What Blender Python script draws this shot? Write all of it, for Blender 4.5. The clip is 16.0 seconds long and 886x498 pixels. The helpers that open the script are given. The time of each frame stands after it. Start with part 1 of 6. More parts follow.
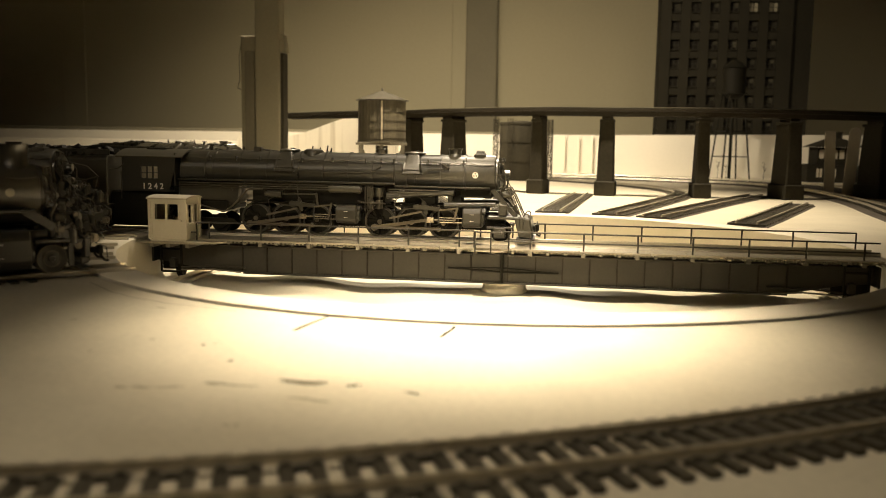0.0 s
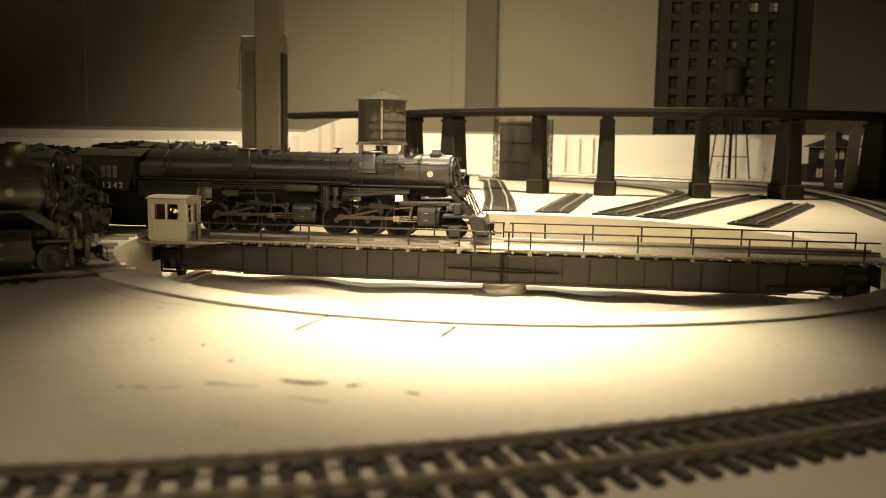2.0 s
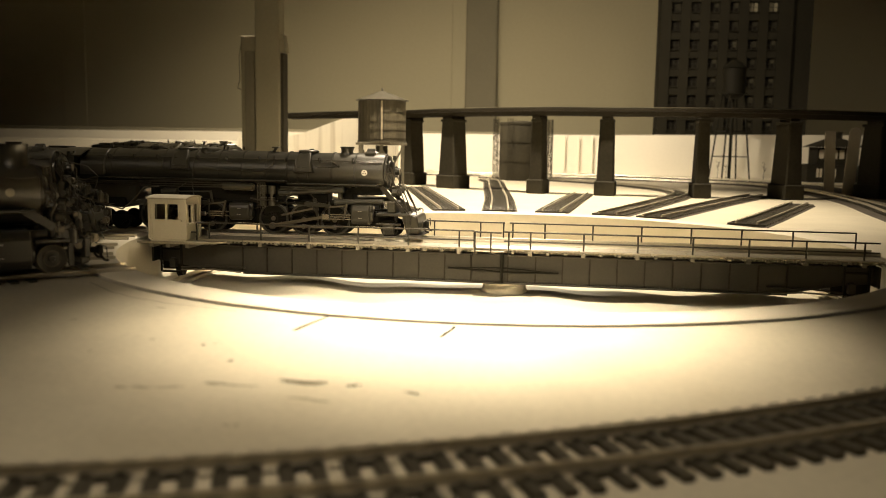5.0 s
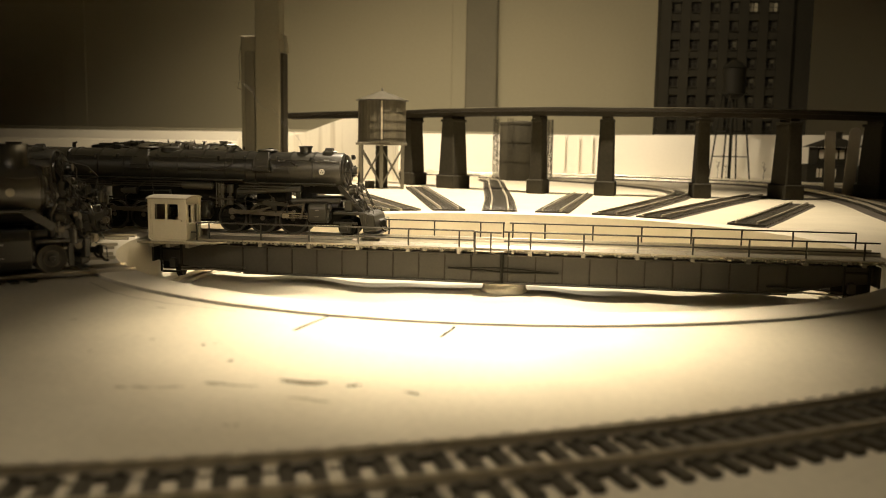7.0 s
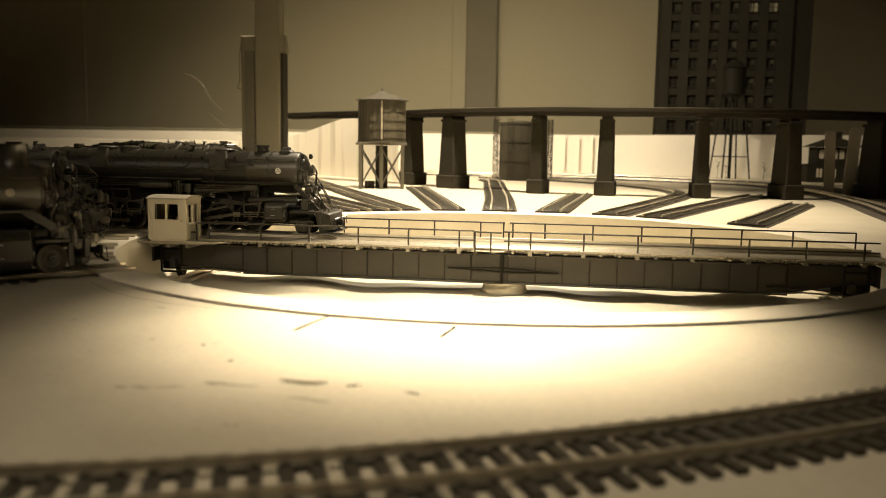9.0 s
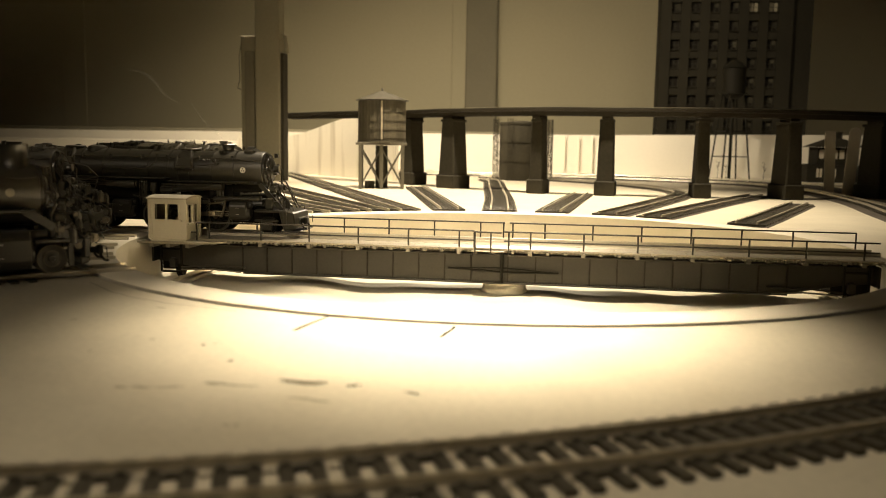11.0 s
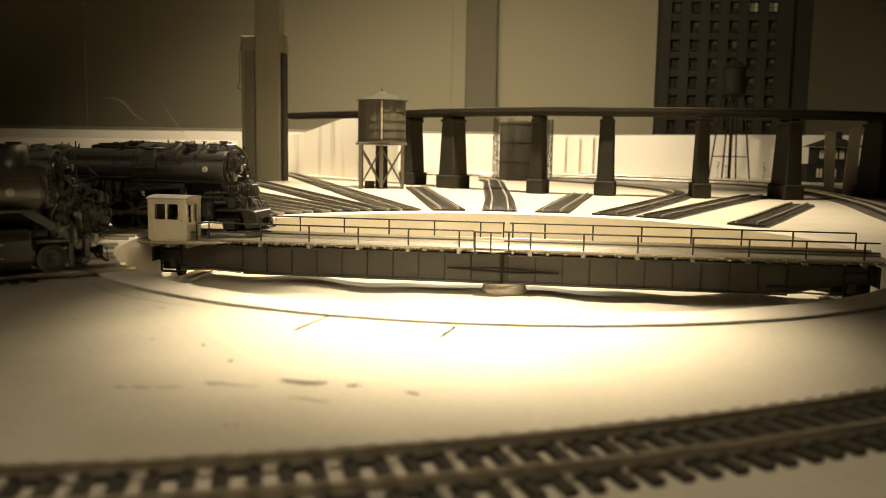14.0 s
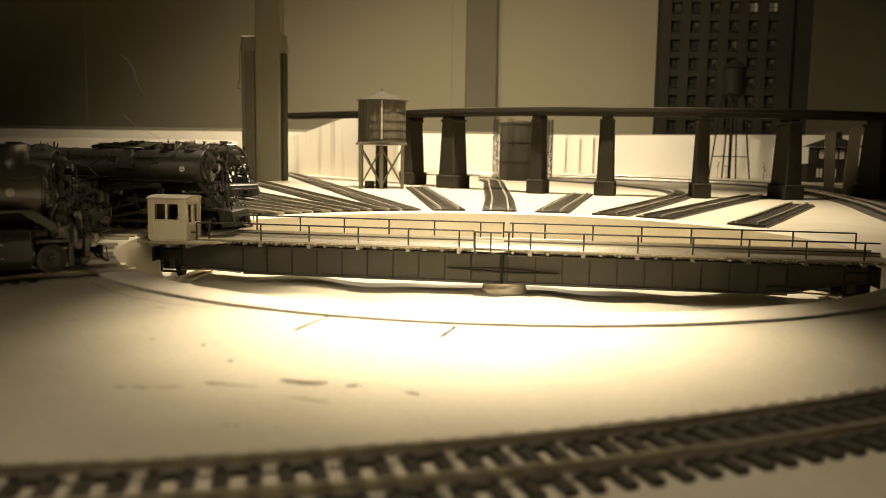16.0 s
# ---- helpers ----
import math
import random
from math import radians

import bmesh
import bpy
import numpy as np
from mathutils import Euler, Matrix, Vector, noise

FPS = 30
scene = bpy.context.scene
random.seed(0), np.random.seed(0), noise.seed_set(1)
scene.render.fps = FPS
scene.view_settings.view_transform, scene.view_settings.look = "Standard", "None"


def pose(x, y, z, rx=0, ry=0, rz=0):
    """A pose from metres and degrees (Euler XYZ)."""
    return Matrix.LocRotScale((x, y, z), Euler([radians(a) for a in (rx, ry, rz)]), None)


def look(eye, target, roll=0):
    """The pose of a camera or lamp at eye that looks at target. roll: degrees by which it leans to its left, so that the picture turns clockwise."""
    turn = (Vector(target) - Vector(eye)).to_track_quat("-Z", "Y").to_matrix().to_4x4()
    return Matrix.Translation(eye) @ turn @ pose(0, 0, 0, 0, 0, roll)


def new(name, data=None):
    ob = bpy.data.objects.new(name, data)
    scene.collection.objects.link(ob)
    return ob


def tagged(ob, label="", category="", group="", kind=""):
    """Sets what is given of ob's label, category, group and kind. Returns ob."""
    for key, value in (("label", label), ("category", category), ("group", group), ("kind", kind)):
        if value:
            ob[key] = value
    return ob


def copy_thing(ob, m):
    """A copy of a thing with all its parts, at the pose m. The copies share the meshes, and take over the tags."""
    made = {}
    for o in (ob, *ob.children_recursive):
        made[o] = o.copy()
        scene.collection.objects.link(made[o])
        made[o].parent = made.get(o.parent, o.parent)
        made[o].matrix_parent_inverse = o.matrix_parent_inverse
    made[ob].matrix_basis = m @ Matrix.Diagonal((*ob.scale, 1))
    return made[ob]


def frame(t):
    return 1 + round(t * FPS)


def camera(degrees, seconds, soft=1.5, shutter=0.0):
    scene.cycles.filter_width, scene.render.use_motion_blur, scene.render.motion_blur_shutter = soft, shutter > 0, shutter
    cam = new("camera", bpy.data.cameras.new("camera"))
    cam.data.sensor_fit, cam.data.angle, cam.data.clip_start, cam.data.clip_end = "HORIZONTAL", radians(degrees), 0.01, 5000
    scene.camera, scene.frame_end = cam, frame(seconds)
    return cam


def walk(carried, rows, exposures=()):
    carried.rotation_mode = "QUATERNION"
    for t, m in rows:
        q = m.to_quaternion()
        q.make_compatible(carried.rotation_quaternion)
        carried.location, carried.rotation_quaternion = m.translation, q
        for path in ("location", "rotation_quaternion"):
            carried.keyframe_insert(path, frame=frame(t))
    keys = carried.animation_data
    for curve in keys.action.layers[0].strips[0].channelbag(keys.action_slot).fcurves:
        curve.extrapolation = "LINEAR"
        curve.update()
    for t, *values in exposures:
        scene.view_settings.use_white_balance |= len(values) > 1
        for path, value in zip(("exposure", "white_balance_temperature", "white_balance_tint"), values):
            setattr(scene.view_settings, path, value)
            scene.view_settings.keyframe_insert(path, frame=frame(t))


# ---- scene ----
# An HO-scale model railway: turntable pit, plate-girder bridge, articulated steam engine.
# z = 0 is the painted baseboard, the turntable's pivot stands at the origin, the bridge lies along x.
cam = camera(54.8, 16.0, soft=0.75)
EYE = Vector((0.0454, -0.5405, 0.0636))
PITCH, YAW, ROLL = 0.12387, -0.14865, 0.01626
WAY = Vector((math.sin(YAW) * math.cos(PITCH), math.cos(YAW) * math.cos(PITCH), -math.sin(PITCH)))
SHOT = look(EYE, EYE + WAY, math.degrees(ROLL))
walk(cam, [(0.0, SHOT), (16.0, SHOT)], exposures=[(0.0, 0.0), (16.0, 0.0)])
cam.data.dof.use_dof = True
cam.data.dof.focus_distance = 0.62
cam.data.dof.aperture_fstop = 15.5

# ---- light ----
WARM = (1.0, 0.83, 0.605)
world = bpy.data.worlds.new("room_air")
scene.world = world
world.use_nodes = True
world.node_tree.nodes["Background"].inputs[0].default_value = (1.0, 0.80, 0.45, 1)
world.node_tree.nodes["Background"].inputs[1].default_value = 0.14


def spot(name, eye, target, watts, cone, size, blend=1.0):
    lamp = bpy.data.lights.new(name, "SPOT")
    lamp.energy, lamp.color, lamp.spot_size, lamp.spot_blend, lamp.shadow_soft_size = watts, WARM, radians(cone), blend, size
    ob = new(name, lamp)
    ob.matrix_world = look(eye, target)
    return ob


# Unseen spots, added to build the bright central pool and lift darker areas.
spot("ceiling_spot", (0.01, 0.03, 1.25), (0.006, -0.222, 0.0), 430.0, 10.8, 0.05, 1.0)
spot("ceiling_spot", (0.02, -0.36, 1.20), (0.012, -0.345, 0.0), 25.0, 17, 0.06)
# Added fill for the upright sticks and the right-hand end.
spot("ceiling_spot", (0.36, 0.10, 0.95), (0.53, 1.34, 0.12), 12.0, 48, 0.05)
# Added low back fill: brightens the pit floor under the bridge.
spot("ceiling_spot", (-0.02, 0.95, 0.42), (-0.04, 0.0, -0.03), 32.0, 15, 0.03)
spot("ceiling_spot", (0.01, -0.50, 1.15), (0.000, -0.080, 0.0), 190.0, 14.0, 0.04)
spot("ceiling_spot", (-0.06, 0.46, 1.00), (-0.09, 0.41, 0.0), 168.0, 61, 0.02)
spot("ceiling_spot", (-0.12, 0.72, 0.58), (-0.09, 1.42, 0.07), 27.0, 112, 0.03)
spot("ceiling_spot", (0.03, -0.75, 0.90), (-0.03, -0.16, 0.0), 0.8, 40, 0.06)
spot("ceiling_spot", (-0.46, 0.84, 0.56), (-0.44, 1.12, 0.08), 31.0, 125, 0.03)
# Unseen fills added behind the viewer for the engine sides and pit shadow.
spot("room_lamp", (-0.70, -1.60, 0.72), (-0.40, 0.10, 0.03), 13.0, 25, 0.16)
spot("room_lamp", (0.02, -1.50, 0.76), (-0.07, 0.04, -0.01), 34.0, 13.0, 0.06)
# Unseen point light, added as weak overall fill.
bulb = bpy.data.lights.new("ceiling_bulb", "POINT")
bulb.energy, bulb.color, bulb.shadow_soft_size = 0.6, WARM, 0.10
new("ceiling_bulb", bulb).location = (-0.30, -0.12, 0.95)

# ---- materials ----
def material(name, base, rough=0.6, metal=0.0, grain=900.0, vary=0.12, bump=0.05, stain=0.0, stain_scale=14.0, stain_color=(0.2, 0.15, 0.08), by_object=0.0, spec=0.5):
    """Base colour with fine grain, broad blotches and relief; metres in object space."""
    m = bpy.data.materials.new(name)
    m.use_nodes = True
    nt = m.node_tree
    b = nt.nodes["Principled BSDF"]
    b.inputs["Roughness"].default_value, b.inputs["Metallic"].default_value = rough, metal
    b.inputs["Specular IOR Level"].default_value = spec
    tc = nt.nodes.new("ShaderNodeTexCoord")
    n1, n2 = nt.nodes.new("ShaderNodeTexNoise"), nt.nodes.new("ShaderNodeTexNoise")
    n1.inputs["Scale"].default_value, n1.inputs["Detail"].default_value = grain, 3
    n2.inputs["Scale"].default_value, n2.inputs["Detail"].default_value = stain_scale, 5
    for n in (n1, n2):
        nt.links.new(tc.outputs["Object"], n.inputs["Vector"])
    add = nt.nodes.new("ShaderNodeMath")
    add.operation = "ADD"
    nt.links.new(n1.outputs["Fac"], add.inputs[0])
    nt.links.new(n2.outputs["Fac"], add.inputs[1])
    ramp = nt.nodes.new("ShaderNodeMapRange")
    for i, v in ((1, 0.6), (2, 1.4), (3, 1 - vary), (4, 1 + vary)):
        ramp.inputs[i].default_value = v
    nt.links.new(add.outputs[0], ramp.inputs[0])
    last = ramp.outputs[0]
    if by_object:
        info = nt.nodes.new("ShaderNodeObjectInfo")
        r2 = nt.nodes.new("ShaderNodeMapRange")
        r2.inputs[3].default_value, r2.inputs[4].default_value = 1 - by_object, 1 + by_object
        nt.links.new(info.outputs["Random"], r2.inputs[0])
        mul = nt.nodes.new("ShaderNodeMath")
        mul.operation = "MULTIPLY"
        nt.links.new(last, mul.inputs[0])
        nt.links.new(r2.outputs[0], mul.inputs[1])
        last = mul.outputs[0]
    mix = nt.nodes.new("ShaderNodeVectorMath")
    mix.operation = "SCALE"
    mix.inputs[0].default_value = base
    nt.links.new(last, mix.inputs["Scale"])
    out = mix.outputs[0]
    if stain:
        n3 = nt.nodes.new("ShaderNodeTexNoise")
        n3.inputs["Scale"].default_value, n3.inputs["Detail"].default_value = stain_scale * 0.6, 6
        nt.links.new(tc.outputs["Object"], n3.inputs["Vector"])
        r3 = nt.nodes.new("ShaderNodeMapRange")
        for i, v in ((1, 0.52), (2, 0.75), (3, 0.0), (4, stain)):
            r3.inputs[i].default_value = v
        nt.links.new(n3.outputs["Fac"], r3.inputs[0])
        mx = nt.nodes.new("ShaderNodeMix")
        mx.data_type = "RGBA"
        nt.links.new(r3.outputs[0], mx.inputs[0])
        nt.links.new(out, mx.inputs[6])
        mx.inputs[7].default_value = (*stain_color, 1)
        out = mx.outputs[2]
    nt.links.new(out, b.inputs["Base Color"])
    if bump:
        bp = nt.nodes.new("ShaderNodeBump")
        bp.inputs["Strength"].default_value, bp.inputs["Distance"].default_value = bump, 0.0004
        nt.links.new(n1.outputs["Fac"], bp.inputs["Height"])
        nt.links.new(bp.outputs[0], b.inputs["Normal"])
    return m


BOARD = material("painted_plywood", (0.62, 0.565, 0.43), 0.42, grain=420, vary=0.12, bump=0.12, stain=0.26, stain_scale=26, stain_color=(0.42, 0.35, 0.22))
RIM = material("cast_plaster_rim", (0.70, 0.64, 0.50), 0.55, grain=500, vary=0.05, bump=0.08, stain=0.15, stain_scale=30, stain_color=(0.45, 0.36, 0.22))
PITM = material("pit_plaster", (0.80, 0.74, 0.58), 0.7, grain=400, vary=0.07, bump=0.1, stain=0.25, stain_scale=22, stain_color=(0.35, 0.28, 0.17))
BACKM = material("white_backdrop_board", (0.80, 0.75, 0.62), 0.7, grain=300, vary=0.04, bump=0.04, stain=0.2, stain_scale=6, stain_color=(0.55, 0.46, 0.30))
def streaked(m, color, across=34.0, down=3.0, low=0.50, high=0.72, most=0.75):
    """Adds long soft runs, stretched down the surface, to a material."""
    nt = m.node_tree
    b = nt.nodes["Principled BSDF"]
    old = b.inputs["Base Color"].links[0].from_socket
    tc, mp, n = nt.nodes.new("ShaderNodeTexCoord"), nt.nodes.new("ShaderNodeMapping"), nt.nodes.new("ShaderNodeTexNoise")
    mp.inputs["Scale"].default_value = (across, across, down)
    n.inputs["Scale"].default_value, n.inputs["Detail"].default_value = 1.0, 4
    nt.links.new(tc.outputs["Object"], mp.inputs["Vector"])
    nt.links.new(mp.outputs[0], n.inputs["Vector"])
    r = nt.nodes.new("ShaderNodeMapRange")
    for k, v in ((1, low), (2, high), (3, 0.0), (4, most)):
        r.inputs[k].default_value = v
    nt.links.new(n.outputs["Fac"], r.inputs[0])
    mx = nt.nodes.new("ShaderNodeMix")
    mx.data_type = "RGBA"
    nt.links.new(r.outputs[0], mx.inputs[0])
    nt.links.new(old, mx.inputs[6])
    mx.inputs[7].default_value = (*color, 1)
    nt.links.new(mx.outputs[2], b.inputs["Base Color"])
    return m


RUNBOARD = streaked(material("white_board_with_paint_runs", (0.80, 0.75, 0.62), 0.7, grain=300, vary=0.04, bump=0.04), (0.42, 0.36, 0.24), 42, 3.5, 0.50, 0.70, 0.8)
STAINM = material("grey_paint_run", (0.50, 0.45, 0.33), 0.8, grain=300, vary=0.2)
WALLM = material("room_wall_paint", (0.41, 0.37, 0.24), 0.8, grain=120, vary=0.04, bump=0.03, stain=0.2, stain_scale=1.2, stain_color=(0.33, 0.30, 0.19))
DARKWALL = material("dark_room_paint", (0.15, 0.138, 0.09), 0.9, grain=60, vary=0.05)
PILASTERM = material("dim_pilaster_paint", (0.19, 0.17, 0.11), 0.8, grain=120, vary=0.06)
POSTM = material("painted_wood_post", (0.24, 0.215, 0.14), 0.7, grain=200, vary=0.08)
GIRDER = material("weathered_girder_steel", (0.036, 0.032, 0.021), 0.55, 0.2, grain=700, vary=0.18, bump=0.08, stain=0.35, stain_scale=40, stain_color=(0.046, 0.041, 0.027))
PLANK = material("pale_deck_planks", (0.25, 0.22, 0.152), 0.45, grain=700, vary=0.28, bump=0.1, by_object=0.12)
BRACKET = material("pale_tie_ends", (0.17, 0.152, 0.105), 0.6, grain=900, vary=0.12)
RAILING = material("dark_wire_railing", (0.045, 0.040, 0.028), 0.45, 0.5, grain=800, vary=0.1)
RAIL = material("nickel_silver_rail", (0.60, 0.55, 0.43), 0.33, 0.55, grain=900, vary=0.12, bump=0.02)
OLDRAIL = material("worn_rail_metal", (0.62, 0.56, 0.42), 0.30, 0.6, grain=900, vary=0.15)
TIE = material("dark_plastic_ties", (0.060, 0.052, 0.034), 0.5, grain=1200, vary=0.2, bump=0.15, by_object=0.15)
ROADBED = material("dark_cork_roadbed", (0.07, 0.058, 0.042), 0.9, grain=1300, vary=0.35, bump=0.4)
CABINW = material("cream_cabin_paint", (0.52, 0.47, 0.345), 0.5, grain=600, vary=0.05, bump=0.04)
CABINROOF = material("cabin_roof_felt", (0.36, 0.32, 0.24), 0.7, grain=700, vary=0.15, bump=0.1)
GLASSY = material("dark_window_glass", (0.02, 0.018, 0.014), 0.12, grain=100, vary=0.2, bump=0.0)
BLACK = material("satin_black_engine_paint", (0.030, 0.027, 0.0172), 0.30, grain=900, vary=0.25, bump=0.03, spec=0.6)
SMOKEBOX = material("graphite_smokebox", (0.046, 0.041, 0.026), 0.40, 0.1, grain=900, vary=0.25, bump=0.04)
FRAMEBLACK = material("matt_black_underframe", (0.013, 0.0117, 0.0074), 0.6, grain=900, vary=0.3, bump=0.05, spec=0.12)
ROD = material("steel_side_rods", (0.15, 0.13, 0.092), 0.38, 0.7, grain=900, vary=0.15)
BRIGHT = material("bright_steel", (0.70, 0.64, 0.52), 0.22, 1.0, grain=900, vary=0.1)
PIPE = material("dark_copper_piping", (0.048, 0.042, 0.029), 0.35, 0.3, grain=900, vary=0.2)
WHITE = material("white_lettering", (0.75, 0.70, 0.58), 0.5, grain=600, vary=0.05)
PIERM = material("dark_cast_pier", (0.034, 0.030, 0.020), 0.75, grain=300, vary=0.25, bump=0.25, stain=0.3, stain_scale=30, stain_color=(0.055, 0.048, 0.032), spec=0.12)
DECKM = material("dark_viaduct_girder", (0.045, 0.039, 0.029), 0.45, 0.1, grain=500, vary=0.2, bump=0.06, spec=0.12)
TANKM = material("brown_tank_staves", (0.105, 0.092, 0.062), 0.45, grain=500, vary=0.15, bump=0.08, stain=0.3, stain_scale=25, stain_color=(0.10, 0.08, 0.055), by_object=0.14)
TIMBER = material("weathered_timber", (0.11, 0.097, 0.065), 0.7, grain=500, vary=0.2, bump=0.1)
ROOFM = material("tin_tank_roof", (0.055, 0.049, 0.033), 0.5, grain=400, vary=0.1)
GASM = material("dark_oil_tank_steel", (0.043, 0.038, 0.025), 0.6, grain=300, vary=0.2, bump=0.05, stain=0.3, stain_scale=20, stain_color=(0.045, 0.040, 0.027), spec=0.12)
TOWERB = material("dark_brown_brick", (0.024, 0.0215, 0.014), 0.85, grain=420, vary=0.3, bump=0.3, stain=0.2, stain_scale=8, stain_color=(0.04, 0.032, 0.022), spec=0.12)
SASH = material("grey_window_sash", (0.030, 0.027, 0.018), 0.6, grain=300, vary=0.1, spec=0.12)
BLIND = material("pale_window_blind", (0.055, 0.05, 0.033), 0.8, grain=300, vary=0.12, by_object=0.35, spec=0.12)
LITPANE = material("bright_lit_pane", (0.30, 0.27, 0.18), 0.8, grain=300, vary=0.1)
STICK = material("pale_stripwood", (0.52, 0.46, 0.34), 0.7, grain=500, vary=0.08)
FELT = material("dark_pencil_line", (0.007, 0.006, 0.004), 0.9, grain=900, vary=0.2, spec=0.12)
FLOORM = material("room_floor", (0.10, 0.085, 0.06), 0.8, grain=40, vary=0.1)


# ---- mesh helpers ----
def part(name, bm, mat, parent=None, label="", smooth=False):
    me = bpy.data.meshes.new(name)
    bm.to_mesh(me)
    bm.free()
    if smooth:
        me.polygons.foreach_set("use_smooth", [True] * len(me.polygons))
        me.set_sharp_from_angle(angle=radians(35))
    me.materials.append(mat)
    ob = new(name, me)
    if parent:
        ob.parent = parent
    if label:
        ob["label"] = label
    return ob


def structure(name, bm, mat, label, smooth=False):
    return tagged(part(name, bm, mat, None, "", smooth), label, name.split("_")[0], kind="structure")


def thing(name, label, category, group="", m=None):
    ob = tagged(new(name), label, category, group)
    ob.empty_display_size = 0.01
    if m is not None:
        ob.matrix_basis = m
    return ob


def box(bm, lo, hi, bevel=0.0, m=None):
    lo, hi = Vector(lo), Vector(hi)
    vs = bmesh.ops.create_cube(bm, size=1.0)["verts"]
    for v in vs:
        v.co = Vector([(lo[i] + hi[i]) / 2 + v.co[i] * (hi[i] - lo[i]) for i in range(3)])
    if bevel:
        es = list({e for v in vs for e in v.link_edges})
        r = bmesh.ops.bevel(bm, geom=es, offset=bevel, segments=1, affect="EDGES")
        vs = list({v for f in r["faces"] for v in f.verts} | {v for v in vs if v.is_valid})
    if m is not None:
        bmesh.ops.transform(bm, matrix=m, verts=vs)
    return bm


def rod(bm, a, b, r, r2=None, n=10, caps=True):
    a, b = Vector(a), Vector(b)
    d = b - a
    m = Matrix.Translation((a + b) / 2) @ d.to_track_quat("Z", "Y").to_matrix().to_4x4()
    bmesh.ops.create_cone(bm, cap_ends=caps, segments=n, radius1=r, radius2=r if r2 is None else r2, depth=d.length, matrix=m)
    return bm


def wire(bm, pts, r, n=6):
    """A bent wire through the points."""
    pts = [Vector(p) for p in pts]
    for a, b in zip(pts, pts[1:]):
        rod(bm, a, b, r, n=n)
    return bm


def lathe(bm, profile, n=32, m=None, a0=0.0, a1=2 * math.pi):
    """Turn (radius, height) pairs about z."""
    full = a1 - a0 > 6.28
    cols = n if full else n + 1
    rings = []
    made = []
    for r, z in profile:
        ring = [bm.verts.new((r * math.cos(a0 + (a1 - a0) * i / n), r * math.sin(a0 + (a1 - a0) * i / n), z)) for i in range(cols)]
        rings.append(ring)
        made += ring
    for p, q in zip(rings, rings[1:]):
        for i in range(n):
            j = (i + 1) % cols
            bm.faces.new((p[i], p[j], q[j], q[i]))
    if m is not None:
        bmesh.ops.transform(bm, matrix=m, verts=made)
    return bm


def prism(bm, pts, axis, lo, hi, bevel=0.0):
    """An outline in the two other axes, drawn out along an axis from lo to hi."""
    def at(p, h):
        return {"x": (h, p[0], p[1]), "y": (p[0], h, p[1]), "z": (p[0], p[1], h)}[axis]
    a = [bm.verts.new(at(p, lo)) for p in pts]
    b = [bm.verts.new(at(p, hi)) for p in pts]
    n = len(pts)
    fs = [bm.faces.new(a[::-1]), bm.faces.new(b)] + [bm.faces.new((a[i], a[(i + 1) % n], b[(i + 1) % n], b[i])) for i in range(n)]
    bmesh.ops.recalc_face_normals(bm, faces=fs)
    if bevel:
        bmesh.ops.bevel(bm, geom=list({e for f in fs for e in f.edges}), offset=bevel, segments=1, affect="EDGES")
    return bm


def BM():
    return bmesh.new()


def X_AXIS(x, y, z):
    """Turns z into x: for lathed shapes that lie along the engine."""
    return Matrix.Translation((x, y, z)) @ Euler((0, math.pi / 2, 0)).to_matrix().to_4x4()


def Y_AXIS(x, y, z):
    return Matrix.Translation((x, y, z)) @ Euler((math.pi / 2, 0, 0)).to_matrix().to_4x4()

# ---- room and baseboard ----
R_OUT, R_IN, PIT = 0.248, 0.2279, -0.030


def board():
    """The baseboard: one sheet with a round hole for the pit, 18 mm thick at its edges."""
    bm = BM()
    x0, x1, y0, y1, n = -2.3, 1.7, -0.62, 1.98, 192
    inner, mid, outer = [], [], []
    for i in range(n):
        a = 2 * math.pi * i / n
        c, s = math.cos(a), math.sin(a)
        k = min((x1 if c > 0 else x0) / c if abs(c) > 1e-9 else 1e9, (y1 if s > 0 else y0) / s if abs(s) > 1e-9 else 1e9)
        inner.append(bm.verts.new((R_OUT * c, R_OUT * s, 0)))
        mid.append(bm.verts.new((0.40 * c, 0.40 * s, 0)))
        outer.append(bm.verts.new((k * c, k * s, 0)))
    for p, q in ((inner, mid), (mid, outer)):
        for i in range(n):
            j = (i + 1) % n
            bm.faces.new((p[i], q[i], q[j], p[j]))
    low = [bm.verts.new((v.co.x, v.co.y, -0.018)) for v in outer]
    for i in range(n):
        j = (i + 1) % n
        bm.faces.new((outer[i], low[i], low[j], outer[j]))
    return structure("ground", bm, BOARD, "cream painted plywood baseboard with scuffs and pencil lines")


board()
bm = BM()
lathe(bm, [(R_OUT - 0.0016, -0.006), (R_OUT - 0.0018, 0.0008), (R_OUT - 0.0026, 0.0013), (R_IN + 0.0010, 0.0013), (R_IN, 0.0006), (R_IN, PIT + 0.003), (R_IN - 0.003, PIT)], 192)
structure("pit_rim", bm, RIM, "smooth cream plaster rim and wall round the turntable pit", True)
bm = BM()
lathe(bm, [(R_IN - 0.003, PIT), (0.215, PIT), (0.214, PIT + 0.0016), (0.202, PIT + 0.0016), (0.201, PIT)] + [(0.196 - 0.006 * k, PIT) for k in range(31)] + [(0.0001, PIT)], 160)
for v in bm.verts:
    # hand-spread plaster: low swells, flat at the rail and the pivot
    r = math.hypot(v.co.x, v.co.y)
    if 0.02 < r < 0.2:
        fade = min(1.0, (0.2 - r) / 0.02, (r - 0.02) / 0.03)
        v.co.z += fade * (0.0011 * math.sin(41 * v.co.x + 1.0) + 0.0008 * math.sin(88 * v.co.x + 30 * v.co.y) - 0.0004)
structure("pit_floor", bm, PITM, "dusty plaster floor of the turntable pit", True)
bm = BM()
